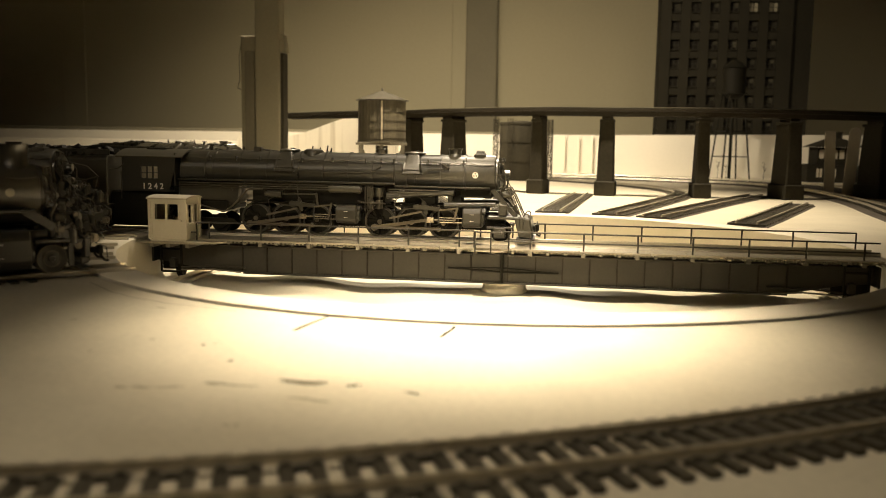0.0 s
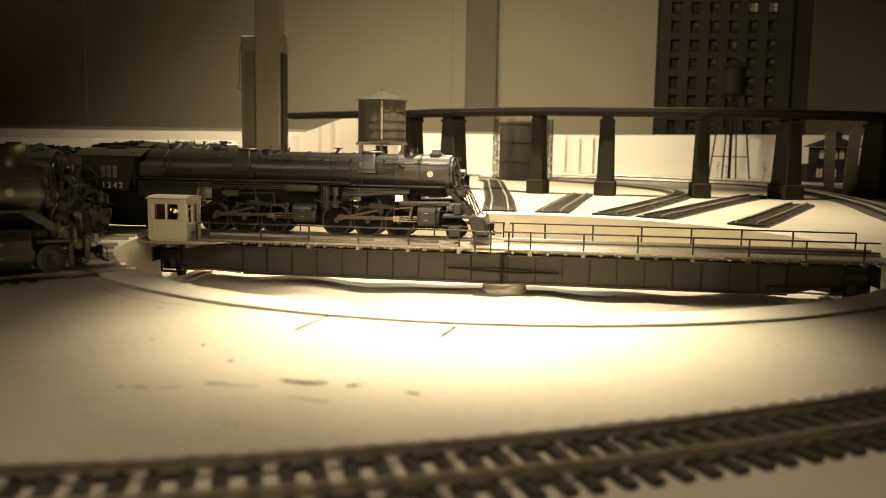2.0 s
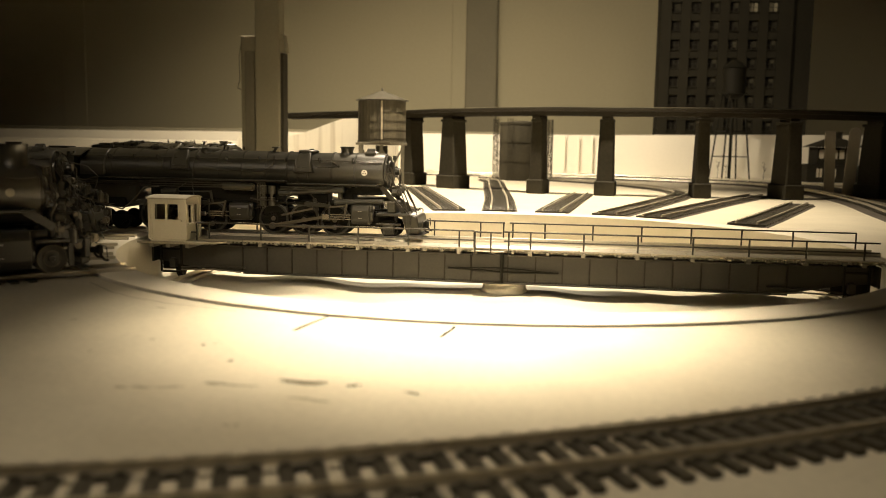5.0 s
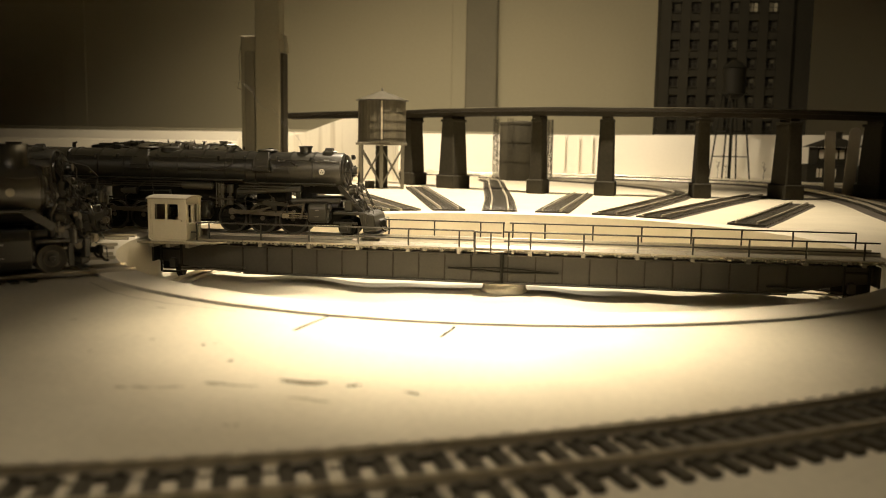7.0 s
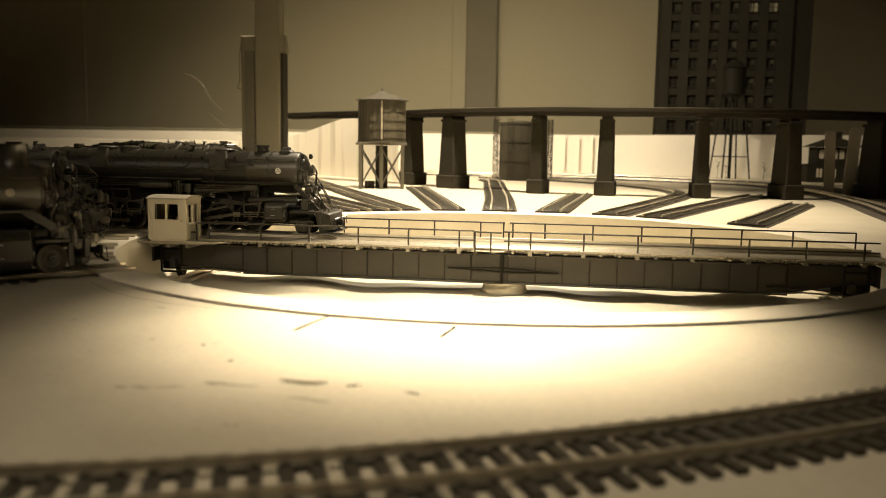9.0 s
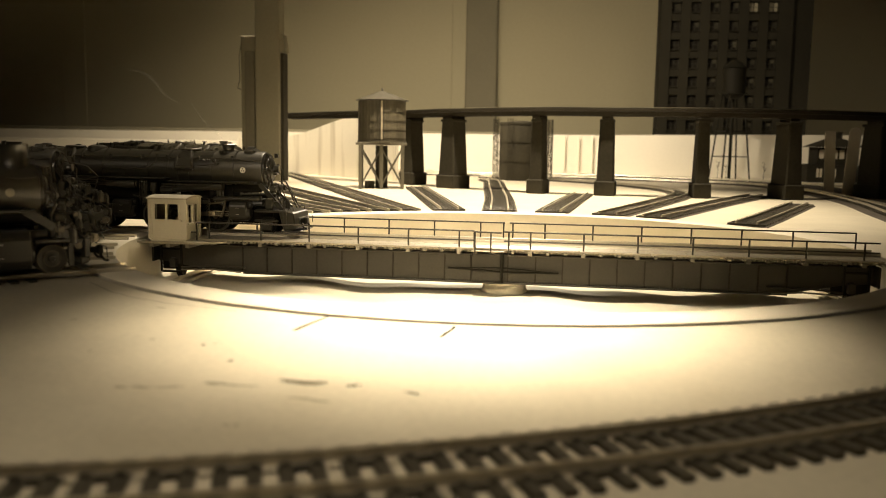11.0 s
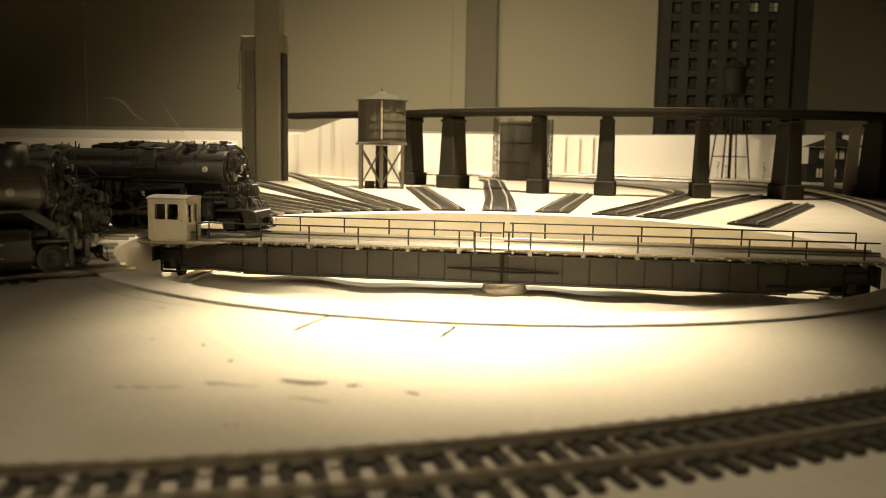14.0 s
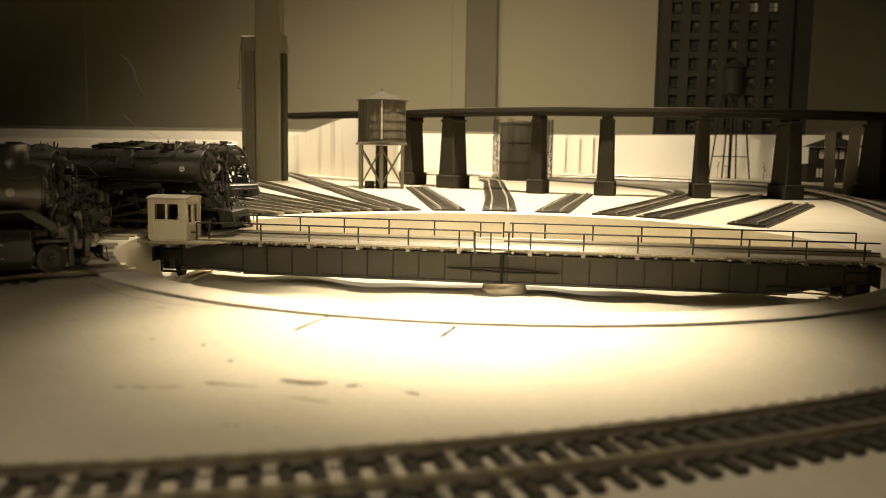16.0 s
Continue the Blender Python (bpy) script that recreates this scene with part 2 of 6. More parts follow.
lathe(bm, [(0.2074, PIT + 0.0016), (0.2074, PIT + 0.0038), (0.2089, PIT + 0.0038), (0.2089, PIT + 0.0016)], 160)
structure("pit_rail", bm, RAIL, "circular steel rail on the pit floor")
bm = BM()
lathe(bm, [(0.0150, PIT - 0.001), (0.0144, PIT + 0.0012), (0.0128, PIT + 0.0080), (0.0001, PIT + 0.0080)], 40, Matrix.Translation((0.0046, 0, 0)))
tagged(part("pivot_pedestal", bm, PITM, None, "", True), "tapered plaster pedestal under the turntable bridge", "pedestal")

# Side walls, south wall and ceiling carry a darker colour than the north wall.
for nm, lo, hi, mt, lb in (
    ("wall_north", (-2.6, 2.0, -1.0), (2.0, 2.1, 1.5), WALLM, "plain dim room wall behind the layout"),
    ("wall_west", (-2.7, -2.0, -1.0), (-2.6, 2.1, 1.5), DARKWALL, "plain dark side wall of the room"),
    ("wall_east", (2.0, -2.0, -1.0), (2.1, 2.1, 1.5), DARKWALL, "plain dark side wall of the room"),
    ("wall_south", (-2.7, -2.1, -1.0), (2.1, -2.0, 1.5), DARKWALL, "plain dark wall behind the viewer"),
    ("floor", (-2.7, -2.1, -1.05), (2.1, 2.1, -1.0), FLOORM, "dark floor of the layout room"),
    ("ceiling", (-2.7, -2.1, 1.5), (2.1, 2.1, 1.55), DARKWALL, "dark ceiling of the layout room"),
):
    structure(nm, box(BM(), lo, hi), mt, lb)
# pilaster and joints of the room wall
structure("trim_1", box(BM(), (-0.273, 1.965, 0.0), (-0.181, 2.0, 1.5), 0.004), PILASTERM, "flat grey pilaster on the room wall")
structure("trim_2", box(BM(), (-0.326, 1.994, 0.0), (-0.317, 2.0, 1.5)), WALLM, "narrow batten over a wall joint")
structure("trim_3", box(BM(), (-1.56, 1.997, 0.0), (-1.48, 2.0, 1.5), 0.001), WALLM, "wide flat batten on the room wall")


# ---- backdrop boards ----
def strip_wall(pts, thick=0.006):
    """An upright board through (x, y, top) points."""
    bm = BM()
    rows = []
    for i, (x, y, top) in enumerate(pts):
        a, b = Vector(pts[max(i - 1, 0)][:2]), Vector(pts[min(i + 1, len(pts) - 1)][:2])
        d = (b - a).normalized()
        n = Vector((-d.y, d.x)) * thick
        rows.append([bm.verts.new(p) for p in ((x, y, 0), (x, y, top), (x + n.x, y + n.y, top), (x + n.x, y + n.y, 0))])
    for p, q in zip(rows, rows[1:]):
        for k in range(4):
            bm.faces.new((p[k], q[k], q[(k + 1) % 4], p[(k + 1) % 4]))
    bm.faces.new(rows[0][::-1])
    bm.faces.new(rows[-1])
    bmesh.ops.recalc_face_normals(bm, faces=bm.faces)
    return bm


def smooth_line(keys, steps=8):
    out = []
    for i in range(len(keys) - 1):
        p = [Vector(keys[max(0, min(len(keys) - 1, i + k))]) for k in (-1, 0, 1, 2)]
        for s in range(steps):
            t = s / steps
            out.append(tuple(0.5 * (2 * p[1] + (p[2] - p[0]) * t + (2 * p[0] - 5 * p[1] + 4 * p[2] - p[3]) * t * t + (3 * p[1] - p[0] - 3 * p[2] + p[3]) * t ** 3)))
    out.append(tuple(keys[-1]))
    return out


structure("backdrop_1", strip_wall(smooth_line([(-2.2, 1.40, 0.081), (-1.2, 1.42, 0.081), (-0.6, 1.45, 0.083), (0.0, 1.42, 0.085), (0.25, 1.33, 0.087), (0.55, 1.36, 0.092), (1.0, 1.42, 0.094), (1.7, 1.44, 0.095)])), BACKM, "low white painted backdrop board along the back", True)
structure("backdrop_2", strip_wall(smooth_line([(-0.62, 1.10, 0.066), (-0.52, 1.06, 0.069), (-0.45, 1.01, 0.079), (-0.37, 0.94, 0.099), (-0.315, 0.885, 0.107), (-0.24, 0.83, 0.104)])), RUNBOARD, "curved white scenery board with grey paint runs", True)
structure("trim_4", box(BM(), (-2.2, 1.33, 0.0), (-0.52, 1.40, 0.060), 0.002), BACKM, "low white ledge before the backdrop")
# Shelf tops the board in dark paint: the edge shadow is in its colour.
structure("trim_5", box(BM(), (-2.2, 1.470, 0.0), (1.7, 1.98, 0.0895), 0.002), POSTM, "raised shelf behind the backdrop, dark edge as its shadow line")

# seams of the boards
rnd = random.Random(3)
for x in (0.027, 0.058, 0.088):
    structure("trim_%d" % (6 + int(x * 30)), box(BM(), (x - 0.0004, 1.4075 - (x - 0.027) * 0.30, 0.0), (x + 0.0004, 1.4150 - (x - 0.027) * 0.30, 0.080)), STAINM, "thin dark seam between backdrop boards")


# ---- track ----
def rail_bar(bm, pts, z, high=0.0021, wide=0.0011):
    rows = []
    for i, (x, y) in enumerate(pts):
        a, b = Vector(pts[max(i - 1, 0)]), Vector(pts[min(i + 1, len(pts) - 1)])
        d = (b - a).normalized()
        n = Vector((-d.y, d.x)) * wide / 2
        rows.append([bm.verts.new(p) for p in ((x - n.x * 1.7, y - n.y * 1.7, z), (x - n.x, y - n.y, z + high * 0.4), (x - n.x, y - n.y, z + high), (x + n.x, y + n.y, z + high), (x + n.x, y + n.y, z + high * 0.4), (x + n.x * 1.7, y + n.y * 1.7, z))])
    for p, q in zip(rows, rows[1:]):
        for k in range(6):
            bm.faces.new((p[k], q[k], q[(k + 1) % 6], p[(k + 1) % 6]))
    bm.faces.new(rows[0][::-1])
    bm.faces.new(rows[-1])
    bmesh.ops.recalc_face_normals(bm, faces=bm.faces)


def offset_line(pts, d):
    out = []
    for i, p in enumerate(pts):
        a, b = Vector(pts[max(i - 1, 0)]), Vector(pts[min(i + 1, len(pts) - 1)])
        t = (b - a).normalized()
        out.append((p[0] - t.y * d, p[1] + t.x * d))
    return out


def along(pts, step):
    """Points and headings at even steps."""
    out, left = [], step / 2
    for a, b in zip(pts, pts[1:]):
        a, b = Vector(a), Vector(b)
        ln = (b - a).length
        while left < ln:
            q = a + (b - a) * left / ln
            out.append((q.x, q.y, math.atan2(b.y - a.y, b.x - a.x)))
            left += step
        left -= ln
    return out


def tie_mesh(length=0.0318, wide=0.0030, high=0.0018):
    bm = BM()
    box(bm, (-wide / 2, -length / 2, 0), (wide / 2, length / 2, high), 0.0003)
    for s in (-1, 1):
        box(bm, (-wide * 0.32, s * 0.00825 - 0.0019, high), (wide * 0.32, s * 0.00825 + 0.0019, high + 0.0006))
    me = bpy.data.meshes.new("tie")
    bm.to_mesh(me)
    bm.free()
    me.materials.append(TIE)
    return me


TIE_MESH = tie_mesh()
WEB_MESH = bpy.data.meshes.new("tie_web")
bm = box(BM(), (-0.0019, -0.0013, 0.0001), (0.0019, 0.0013, 0.0015), 0.0002)
bm.to_mesh(WEB_MESH)
bm.free()
WEB_MESH.materials.append(TIE)


def track(pts, label, z=0.0, bed=0.0, single=False, tall=0.0021, pitch=0.0073, railmat=None, reach=None, group="tracks round the turntable"):
    """Two rails on ties along a line; bed: width of the dark roadbed under them."""
    t = thing("railway_track", label, "track", group)
    if bed:
        bm = BM()
        lft, rgt = offset_line(pts, bed / 2), offset_line(pts, -bed / 2)
        lf2, rg2 = offset_line(pts, bed / 2 - 0.0015), offset_line(pts, -bed / 2 + 0.0015)
        rows = [[bm.verts.new((*p, zz)) for p, zz in ((a, z), (b, z + 0.0010), (c, z + 0.0010), (d, z))] for a, b, c, d in zip(lft, lf2, rg2, rgt)]
        for p, q in zip(rows, rows[1:]):
            for k in range(3):
                bm.faces.new((p[k], p[k + 1], q[k + 1], q[k]))
        bmesh.ops.recalc_face_normals(bm, faces=bm.faces)
        part("roadbed", bm, ROADBED, t)
        z += 0.0007
    spots = along(pts, pitch)
    if single:
        for x, y, a in spots:
            ob = new("tie", TIE_MESH)
            ob.parent = t
            ob.matrix_basis = pose(x, y, z, 0, 0, math.degrees(a) + rnd.uniform(-1.2, 1.2))
    else:
        bm = BM()
        for x, y, a in spots:
            box(bm, (-0.0017, -0.015, 0), (0.0017, 0.015, 0.0018), 0, pose(x, y, z, 0, 0, math.degrees(a)))
        tagged(part("tie_strip", bm, TIE, t), kind="stuff")
    for s in (-1, 1):
        if single:
            # webs join the ties in pairs, staggered from rail to rail
            for k, ((xa, ya, aa), (xb, yb, _)) in enumerate(zip(spots, spots[1:])):
                if (k % 2 == 0) == (s > 0):
                    ob = new("tie_web", WEB_MESH)
                    ob.parent = t
                    ob.matrix_basis = pose((xa + xb) / 2, (ya + yb) / 2, z, 0, 0, math.degrees(aa)) @ Matrix.Translation((0, s * 0.00825, 0))
        bm = BM()
        rail_bar(bm, offset_line(([reach] if reach else []) + pts, s * 0.00825), z + 0.0018, tall)
        part("rail", bm, railmat or RAIL, t)
    return t


def ray_line(a0, r0, a1, r1, n=6):
    p, q = Vector((r0 * math.cos(radians(a0)), r0 * math.sin(radians(a0)))), Vector((r1 * math.cos(radians(a1)), r1 * math.sin(radians(a1))))
    return [tuple(p.lerp(q, i / n)) for i in range(n + 1)]


SPOKE = "radiating stub track of nickel rails on dark ties"
for a0, a1, r1 in ((142.6, 142.8, 0.9), (135.7, 135.9, 1.0), (128.7, 128.9, 1.0), (121.8, 122.1, 0.95), (114.8, 115.5, 1.15), (105.3, 105.0, 0.648), (83.8, 84.2, 0.567)):
    track(ray_line(a0, 0.2495, a1, r1), SPOKE, bed=0.030, reach=(0.2300 * math.cos(radians(a0)), 0.2300 * math.sin(radians(a0))) if a0 > 110 else None)
# these bend away from the turntable
for keys in (
    [(-0.0205, 0.2487, 0), (-0.0287, 0.346, 0), (-0.0391, 0.46, 0), (-0.0652, 0.697, 0), (-0.083, 0.863, 0), (-0.10, 0.93, 0)],
    [(0.0775, 0.2370, 0), (0.135, 0.42, 0), (0.176, 0.56, 0), (0.188, 0.66, 0), (0.165, 0.76, 0), (0.10, 0.88, 0), (0.0, 0.98, 0), (-0.12, 1.04, 0)],
    [(0.1150, 0.2205, 0), (0.160, 0.33, 0), (0.205, 0.44, 0), (0.281, 0.615, 0)],
    [(0.1850, 0.1750, 0), (0.225, 0.275, 0), (0.297, 0.462, 0)],
):
    track([(p[0], p[1]) for p in smooth_line(keys, 6)], SPOKE, bed=0.034)
# the engine tracks
for a, far in ((180.0, 1.1), (191.5, 1.1), (203.0, 1.1), (213.5, 1.05), (224.5, 0.84)):
    track(ray_line(a, 0.2710, a, far, 8), "engine track of nickel rails on dark ties", z=-0.0009, reach=(0.2290 * math.cos(radians(a)), 0.2290 * math.sin(radians(a))))
track([(p[0], p[1]) for p in smooth_line([(-0.45, 1.10, 0), (-0.15, 1.14, 0), (0.03, 1.115, 0), (0.145, 1.075, 0), (0.245, 1.04, 0), (0.335, 0.965, 0), (0.380, 0.840, 0), (0.390, 0.682, 0), (0.380, 0.50, 0), (0.360, 0.36, 0), (0.345, 0.25, 0), (0.325, 0.14, 0)], 6)], "main line curve on dark ballast", bed=0.052, group="main line")
track([(p[0], p[1]) for p in smooth_line([(-0.45, 1.24, 0), (0.05, 1.255, 0), (0.26, 1.19, 0), (0.40, 1.08, 0), (0.465, 0.92, 0), (0.490, 0.72, 0), (0.485, 0.50, 0), (0.46, 0.30, 0)], 8)], "main line curve on dark ballast", bed=0.14, group="main line")
ARC_C, ARC_R = (-0.2402, 0.2054), 0.6457
track([(ARC_C[0] + ARC_R * math.cos(radians(a)), ARC_C[1] + ARC_R * math.sin(radians(a))) for a in np.arange(-104.58, -27.9, 1.0)], "curved flexible track of browned rails on dark plastic ties", single=True, pitch=0.0061, tall=0.0023, z=-0.0001, railmat=OLDRAIL, group="front track")


# ---- turntable bridge ----
def bridge():
    t = thing("turntable_bridge", "dark plate-girder turntable bridge with pale plank deck and wire railings", "turntable")
    # girders: web, flanges, stiffeners
    for s in (-1, 1):
        y = s * 0.0205
        bm = BM()
        prism(bm, [(-0.2220, -0.0035), (0.2220, -0.0035), (0.2220, -0.0135), (0.2030, -0.0150), (0.1720, -0.0212), (-0.1780, -0.0212), (-0.2020, -0.0180), (-0.2220, -0.0150)], "y", y - 0.0006, y + 0.0006)
        g = part("girder", bm, GIRDER, t)
        # Stiffeners get a darker material than the web: their shading is in the colour.
        for x in [-0.0148 - 0.0164 * k for k in range(10)] + [0.0080] + [0.0249 + 0.0163 * k for k in range(10)]:
            bm = box(BM(), (x - 0.0004, y - 0.0015, -0.0208), (x + 0.0004, y + 0.0015, -0.0049), 0.0001)
            part("stiffener", bm, PIERM, g)
        for z0, z1, x0, x1 in ((-0.0048, -0.0035, -0.2220, 0.2220), (-0.0222, -0.0210, -0.1620, 0.1720)):
            part("flange", box(BM(), (x0, y - 0.0020, z0), (x1, y + 0.0020, z1), 0.0003), GIRDER, g)
        # trussed strut at the middle of the girder
        bm = BM()
        yy = y + s * 0.0034
        wire(bm, [(-0.0285, yy, -0.0128), (0.0, yy, -0.0142), (0.0045, yy, -0.0145), (0.0390, yy, -0.0140)], 0.0006)
        wire(bm, [(-0.0285, yy, -0.0128), (0.0045, yy, -0.0118), (0.0390, yy, -0.0140)], 0.0004)
        rod(bm, (0.0045, yy, -0.0215), (0.0045, yy, -0.0020), 0.0010, n=8)
        rod(bm, (0.0045, y, -0.0130), (0.0045, yy, -0.0130), 0.0009, n=8)
        part("truss_rod", bm, FRAMEBLACK, g, "thin trussed tie rod")
    # centre casting
    bm = BM()
    box(bm, (-0.016, -0.018, -0.0218), (0.016, 0.018, -0.006), 0.001)
    part("centre_casting", bm, GIRDER, t)
    # cross frames between the girders
    for x in np.linspace(-0.2, 0.2, 9):
        part("cross_frame", box(BM(), (x - 0.0008, -0.0195, -0.0135), (x + 0.0008, 0.0195, -0.0040)), GIRDER, t)
    # end trucks that run on the pit rail: open frames with small flanged wheels
    for s in (-1, 1):
        bm = BM()
        box(bm, (s * 0.2080 - 0.0110, -0.0178, -0.0215), (s * 0.2080 + 0.0110, 0.0178, -0.0060), 0.0005)
        tr = part("end_truck", bm, FRAMEBLACK, t, "dark end truck with an open outer frame")
        part("end_beam", box(BM(), (s * 0.2195 - 0.0007, -0.0300, -0.0150), (s * 0.2195 + 0.0007, 0.0300, -0.0030), 0.0003), FRAMEBLACK, tr)
        for y in (-0.0275, 0.0275):
            for x in (-0.0068, 0.0068):
                part("upright", box(BM(), (s * 0.2080 + x - 0.0006, y - 0.0006, -0.0215), (s * 0.2080 + x + 0.0006, y + 0.0006, -0.0020), 0.0001), FRAMEBLACK, tr)
            for z in (-0.0215, -0.0068):
                part("cross_bar", box(BM(), (s * 0.2080 - 0.0061, y - 0.0007, z - 0.0006), (s * 0.2080 + 0.0061, y + 0.0007, z + 0.0006), 0.0001), FRAMEBLACK, tr)
        for y in (-0.0125, 0.0125):
            part("bearing_box", box(BM(), (s * 0.2080 - 0.0030, math.copysign(0.0225, y) - 0.0020, -0.0195), (s * 0.2080 + 0.0010, math.copysign(0.0225, y) + 0.0020, -0.0135), 0.0003), GIRDER, tr)
            rr = 0.0044
            w = part("wheel", lathe(BM(), [(0.0001, -0.0016), (rr + 0.0008, -0.0016), (rr + 0.0009, -0.0008), (rr + 0.0001, -0.0004), (rr, 0.0016), (0.0022, 0.0018), (0.0015, 0.0026), (0.0001, 0.0026)], 24, X_AXIS(0, 0, 0)), FRAMEBLACK, tr, "", True)
            w.location = (s * 0.2082, y, PIT + 0.0038 + rr)
        for n_, pts, r_ in ((0, [(s * 0.160, -0.0235, -0.0180), (s * 0.185, -0.0255, -0.0172), (s * 0.201, -0.0285, -0.0185)], 0.0006), (1, [(s * 0.163, -0.0232, -0.0212), (s * 0.180, -0.0245, -0.0196), (s * 0.201, -0.0285, -0.0200)], 0.0005)):
            part("brake_rod", wire(BM(), pts, r_), BRACKET if n_ else GIRDER, tr)
    # deck: planked walkways, ties between, brackets under the edge
    px = 0.0052
    for s in (-1, 1):
        me = {}
        for row, (y0, y1) in enumerate(((0.0128, 0.0187), (0.0189, 0.0248), (0.0250, 0.0309))):
            x = -0.2215 + (0.0 if row % 2 else 0.021)
            first = True
            while x < 0.2215:
                ln = min(0.0419, 0.2215 - x) if not (first and row % 2 == 0) else 0.0419
                key = (row, round(ln, 4))
                if key not in me:
                    bm = box(BM(), (0.0001, min(s * y0, s * y1), -0.0005), (ln - 0.0003, max(s * y0, s * y1), 0.0008), 0.00015)
                    me[key] = bpy.data.meshes.new("plank")
                    bm.to_mesh(me[key])
                    bm.free()
                    me[key].materials.append(PLANK)
                ob = new("plank", me[key])
                ob.parent = t
                ob.location = (x, 0, rnd.uniform(-0.00008, 0.00008))
                x += ln
                first = False
        kinds = {}
        for i in range(-21, 22):
            x = i * 0.010475 + (0.0009 if i > 0 else -0.0002)
            big = i % 3 == (2 if i > 0 else 1)
            if big not in kinds:
                w = 0.0013 if big else 0.0010
                kinds[big] = bpy.data.meshes.new("bracket")
                bm = box(BM(), (-w, min(s * 0.0188, s * 0.0318), -0.0031 if big else -0.0022), (w, max(s * 0.0188, s * 0.0318), -0.0006), 0.0002)
                bm.to_mesh(kinds[big])
                bm.free()
                kinds[big].materials.append(BRACKET)
            ob = new("bracket", kinds[big])
            ob.parent, ob.location = t, (x, 0, 0)
        bm = BM()
        for i in range(-84, 85):
            x = i * 0.00262 + 0.0013
            box(bm, (x - 0.0007, min(s * 0.0188, s * 0.0304), -0.0015), (x + 0.0007, max(s * 0.0188, s * 0.0304), -0.0006))
        tagged(part("tie_end", bm, BRACKET, t, "row of small square tie ends"), kind="stuff")
    tie = None
    for i in range(70):
        x = -0.2190 + i * 0.00635
        if tie is None:
            bm = box(BM(), (-0.0017, -0.0188, -0.0034), (0.0017, 0.0126, 0.0006), 0.0002)
            tie = bpy.data.meshes.new("bridge_tie")
            box(bm, (-0.0017, 0.0126, -0.0034), (0.0017, 0.0188, -0.0013))
            bm.to_mesh(tie)
            bm.free()
            tie.materials.append(PLANK)
        ob = new("bridge_tie", tie)
        ob.parent = t
        ob.location = (x, 0, 0)
    for s in (-1, 1):
        bm = BM()
        rail_bar(bm, [(-0.2265, s * 0.00825), (0.2265, s * 0.00825)], 0.0006, 0.0024)
        part("rail", bm, RAIL, t)
    # Board added under the ties to close their gaps against light.
    part("deck_board", box(BM(), (-0.2205, -0.0180, -0.0034), (0.2205, 0.0180, -0.0008)), PLANK, t)
    # railings
    near, far = -0.0300, 0.0285
    S = 0.03142

    def railing(y, posts, x0, x1, extra=()):
        bm = BM()
        rod(bm, (x0, y, 0.0110), (x1, y, 0.0110), 0.00050, n=8)
        if y < 0:
            rod(bm, (x0, y, 0.0054), (x1, y, 0.0054), 0.0005, n=8)
        for a, b in extra:
            rod(bm, a, b, 0.00050, n=8)
        r = part("railing", bm, RAILING, t, "thin dark wire handrail")
        for x in posts:
            part("post", rod(BM(), (x, y, -0.004), (x, y, 0.0110), 0.00055, n=8), RAILING, r)
        return r
    railing(near, [-0.1810] + [-0.1468 + S * i for i in range(5)] + [-0.0120], -0.1810, -0.0120, (((-0.1810, near, 0.0110), (-0.1875, -0.0340, 0.0110)), ((-0.1875, -0.0340, 0.0110), (-0.1875, -0.0340, 0.0)), ((-0.1875, -0.0340, 0.0050), (-0.1930, -0.0340, 0.0050)), ((-0.0120, near, 0.0110), (-0.0110, -0.0352, 0.0110)), ((-0.0110, -0.0352, 0.0110), (0.0050, -0.0352, 0.0108)), ((-0.0110, -0.0352, -0.003), (-0.0110, -0.0352, 0.0110)), ((-0.0015, -0.0352, -0.003), (-0.0015, -0.0352, 0.0110))))
    railing(near, [0.0088] + [0.0219 + S * i for i in range(7)], 0.0060, 0.2185)
    railing(far, [-0.1715] + [-0.1401 + S * i for i in range(5)] + [0.0010], -0.1795, 0.0018)
    railing(far, [0.0072] + [0.0285 + S * i for i in range(6)] + [0.2235], 0.0050, 0.2235)
    # small balcony at the middle, with a control lever
    part("balcony", box(BM(), (-0.0130, -0.0354, -0.0010), (0.0065, -0.0311, -0.0004), 0.0001), PLANK, t)
    # cabin platform
    bm = prism(BM(), [(-0.2230, -0.0312), (-0.2230, -0.0430), (-0.1830, -0.0430), (-0.1690, -0.0312)], "z", -0.0018, -0.0004)
    part("cabin_platform", bm, PLANK, t)
    for x in (-0.214, -0.203, -0.190):
        part("bracket", box(BM(), (x - 0.0014, -0.0425, -0.0042), (x + 0.0014, -0.0220, -0.0019), 0.0003), BRACKET, t)
    return t


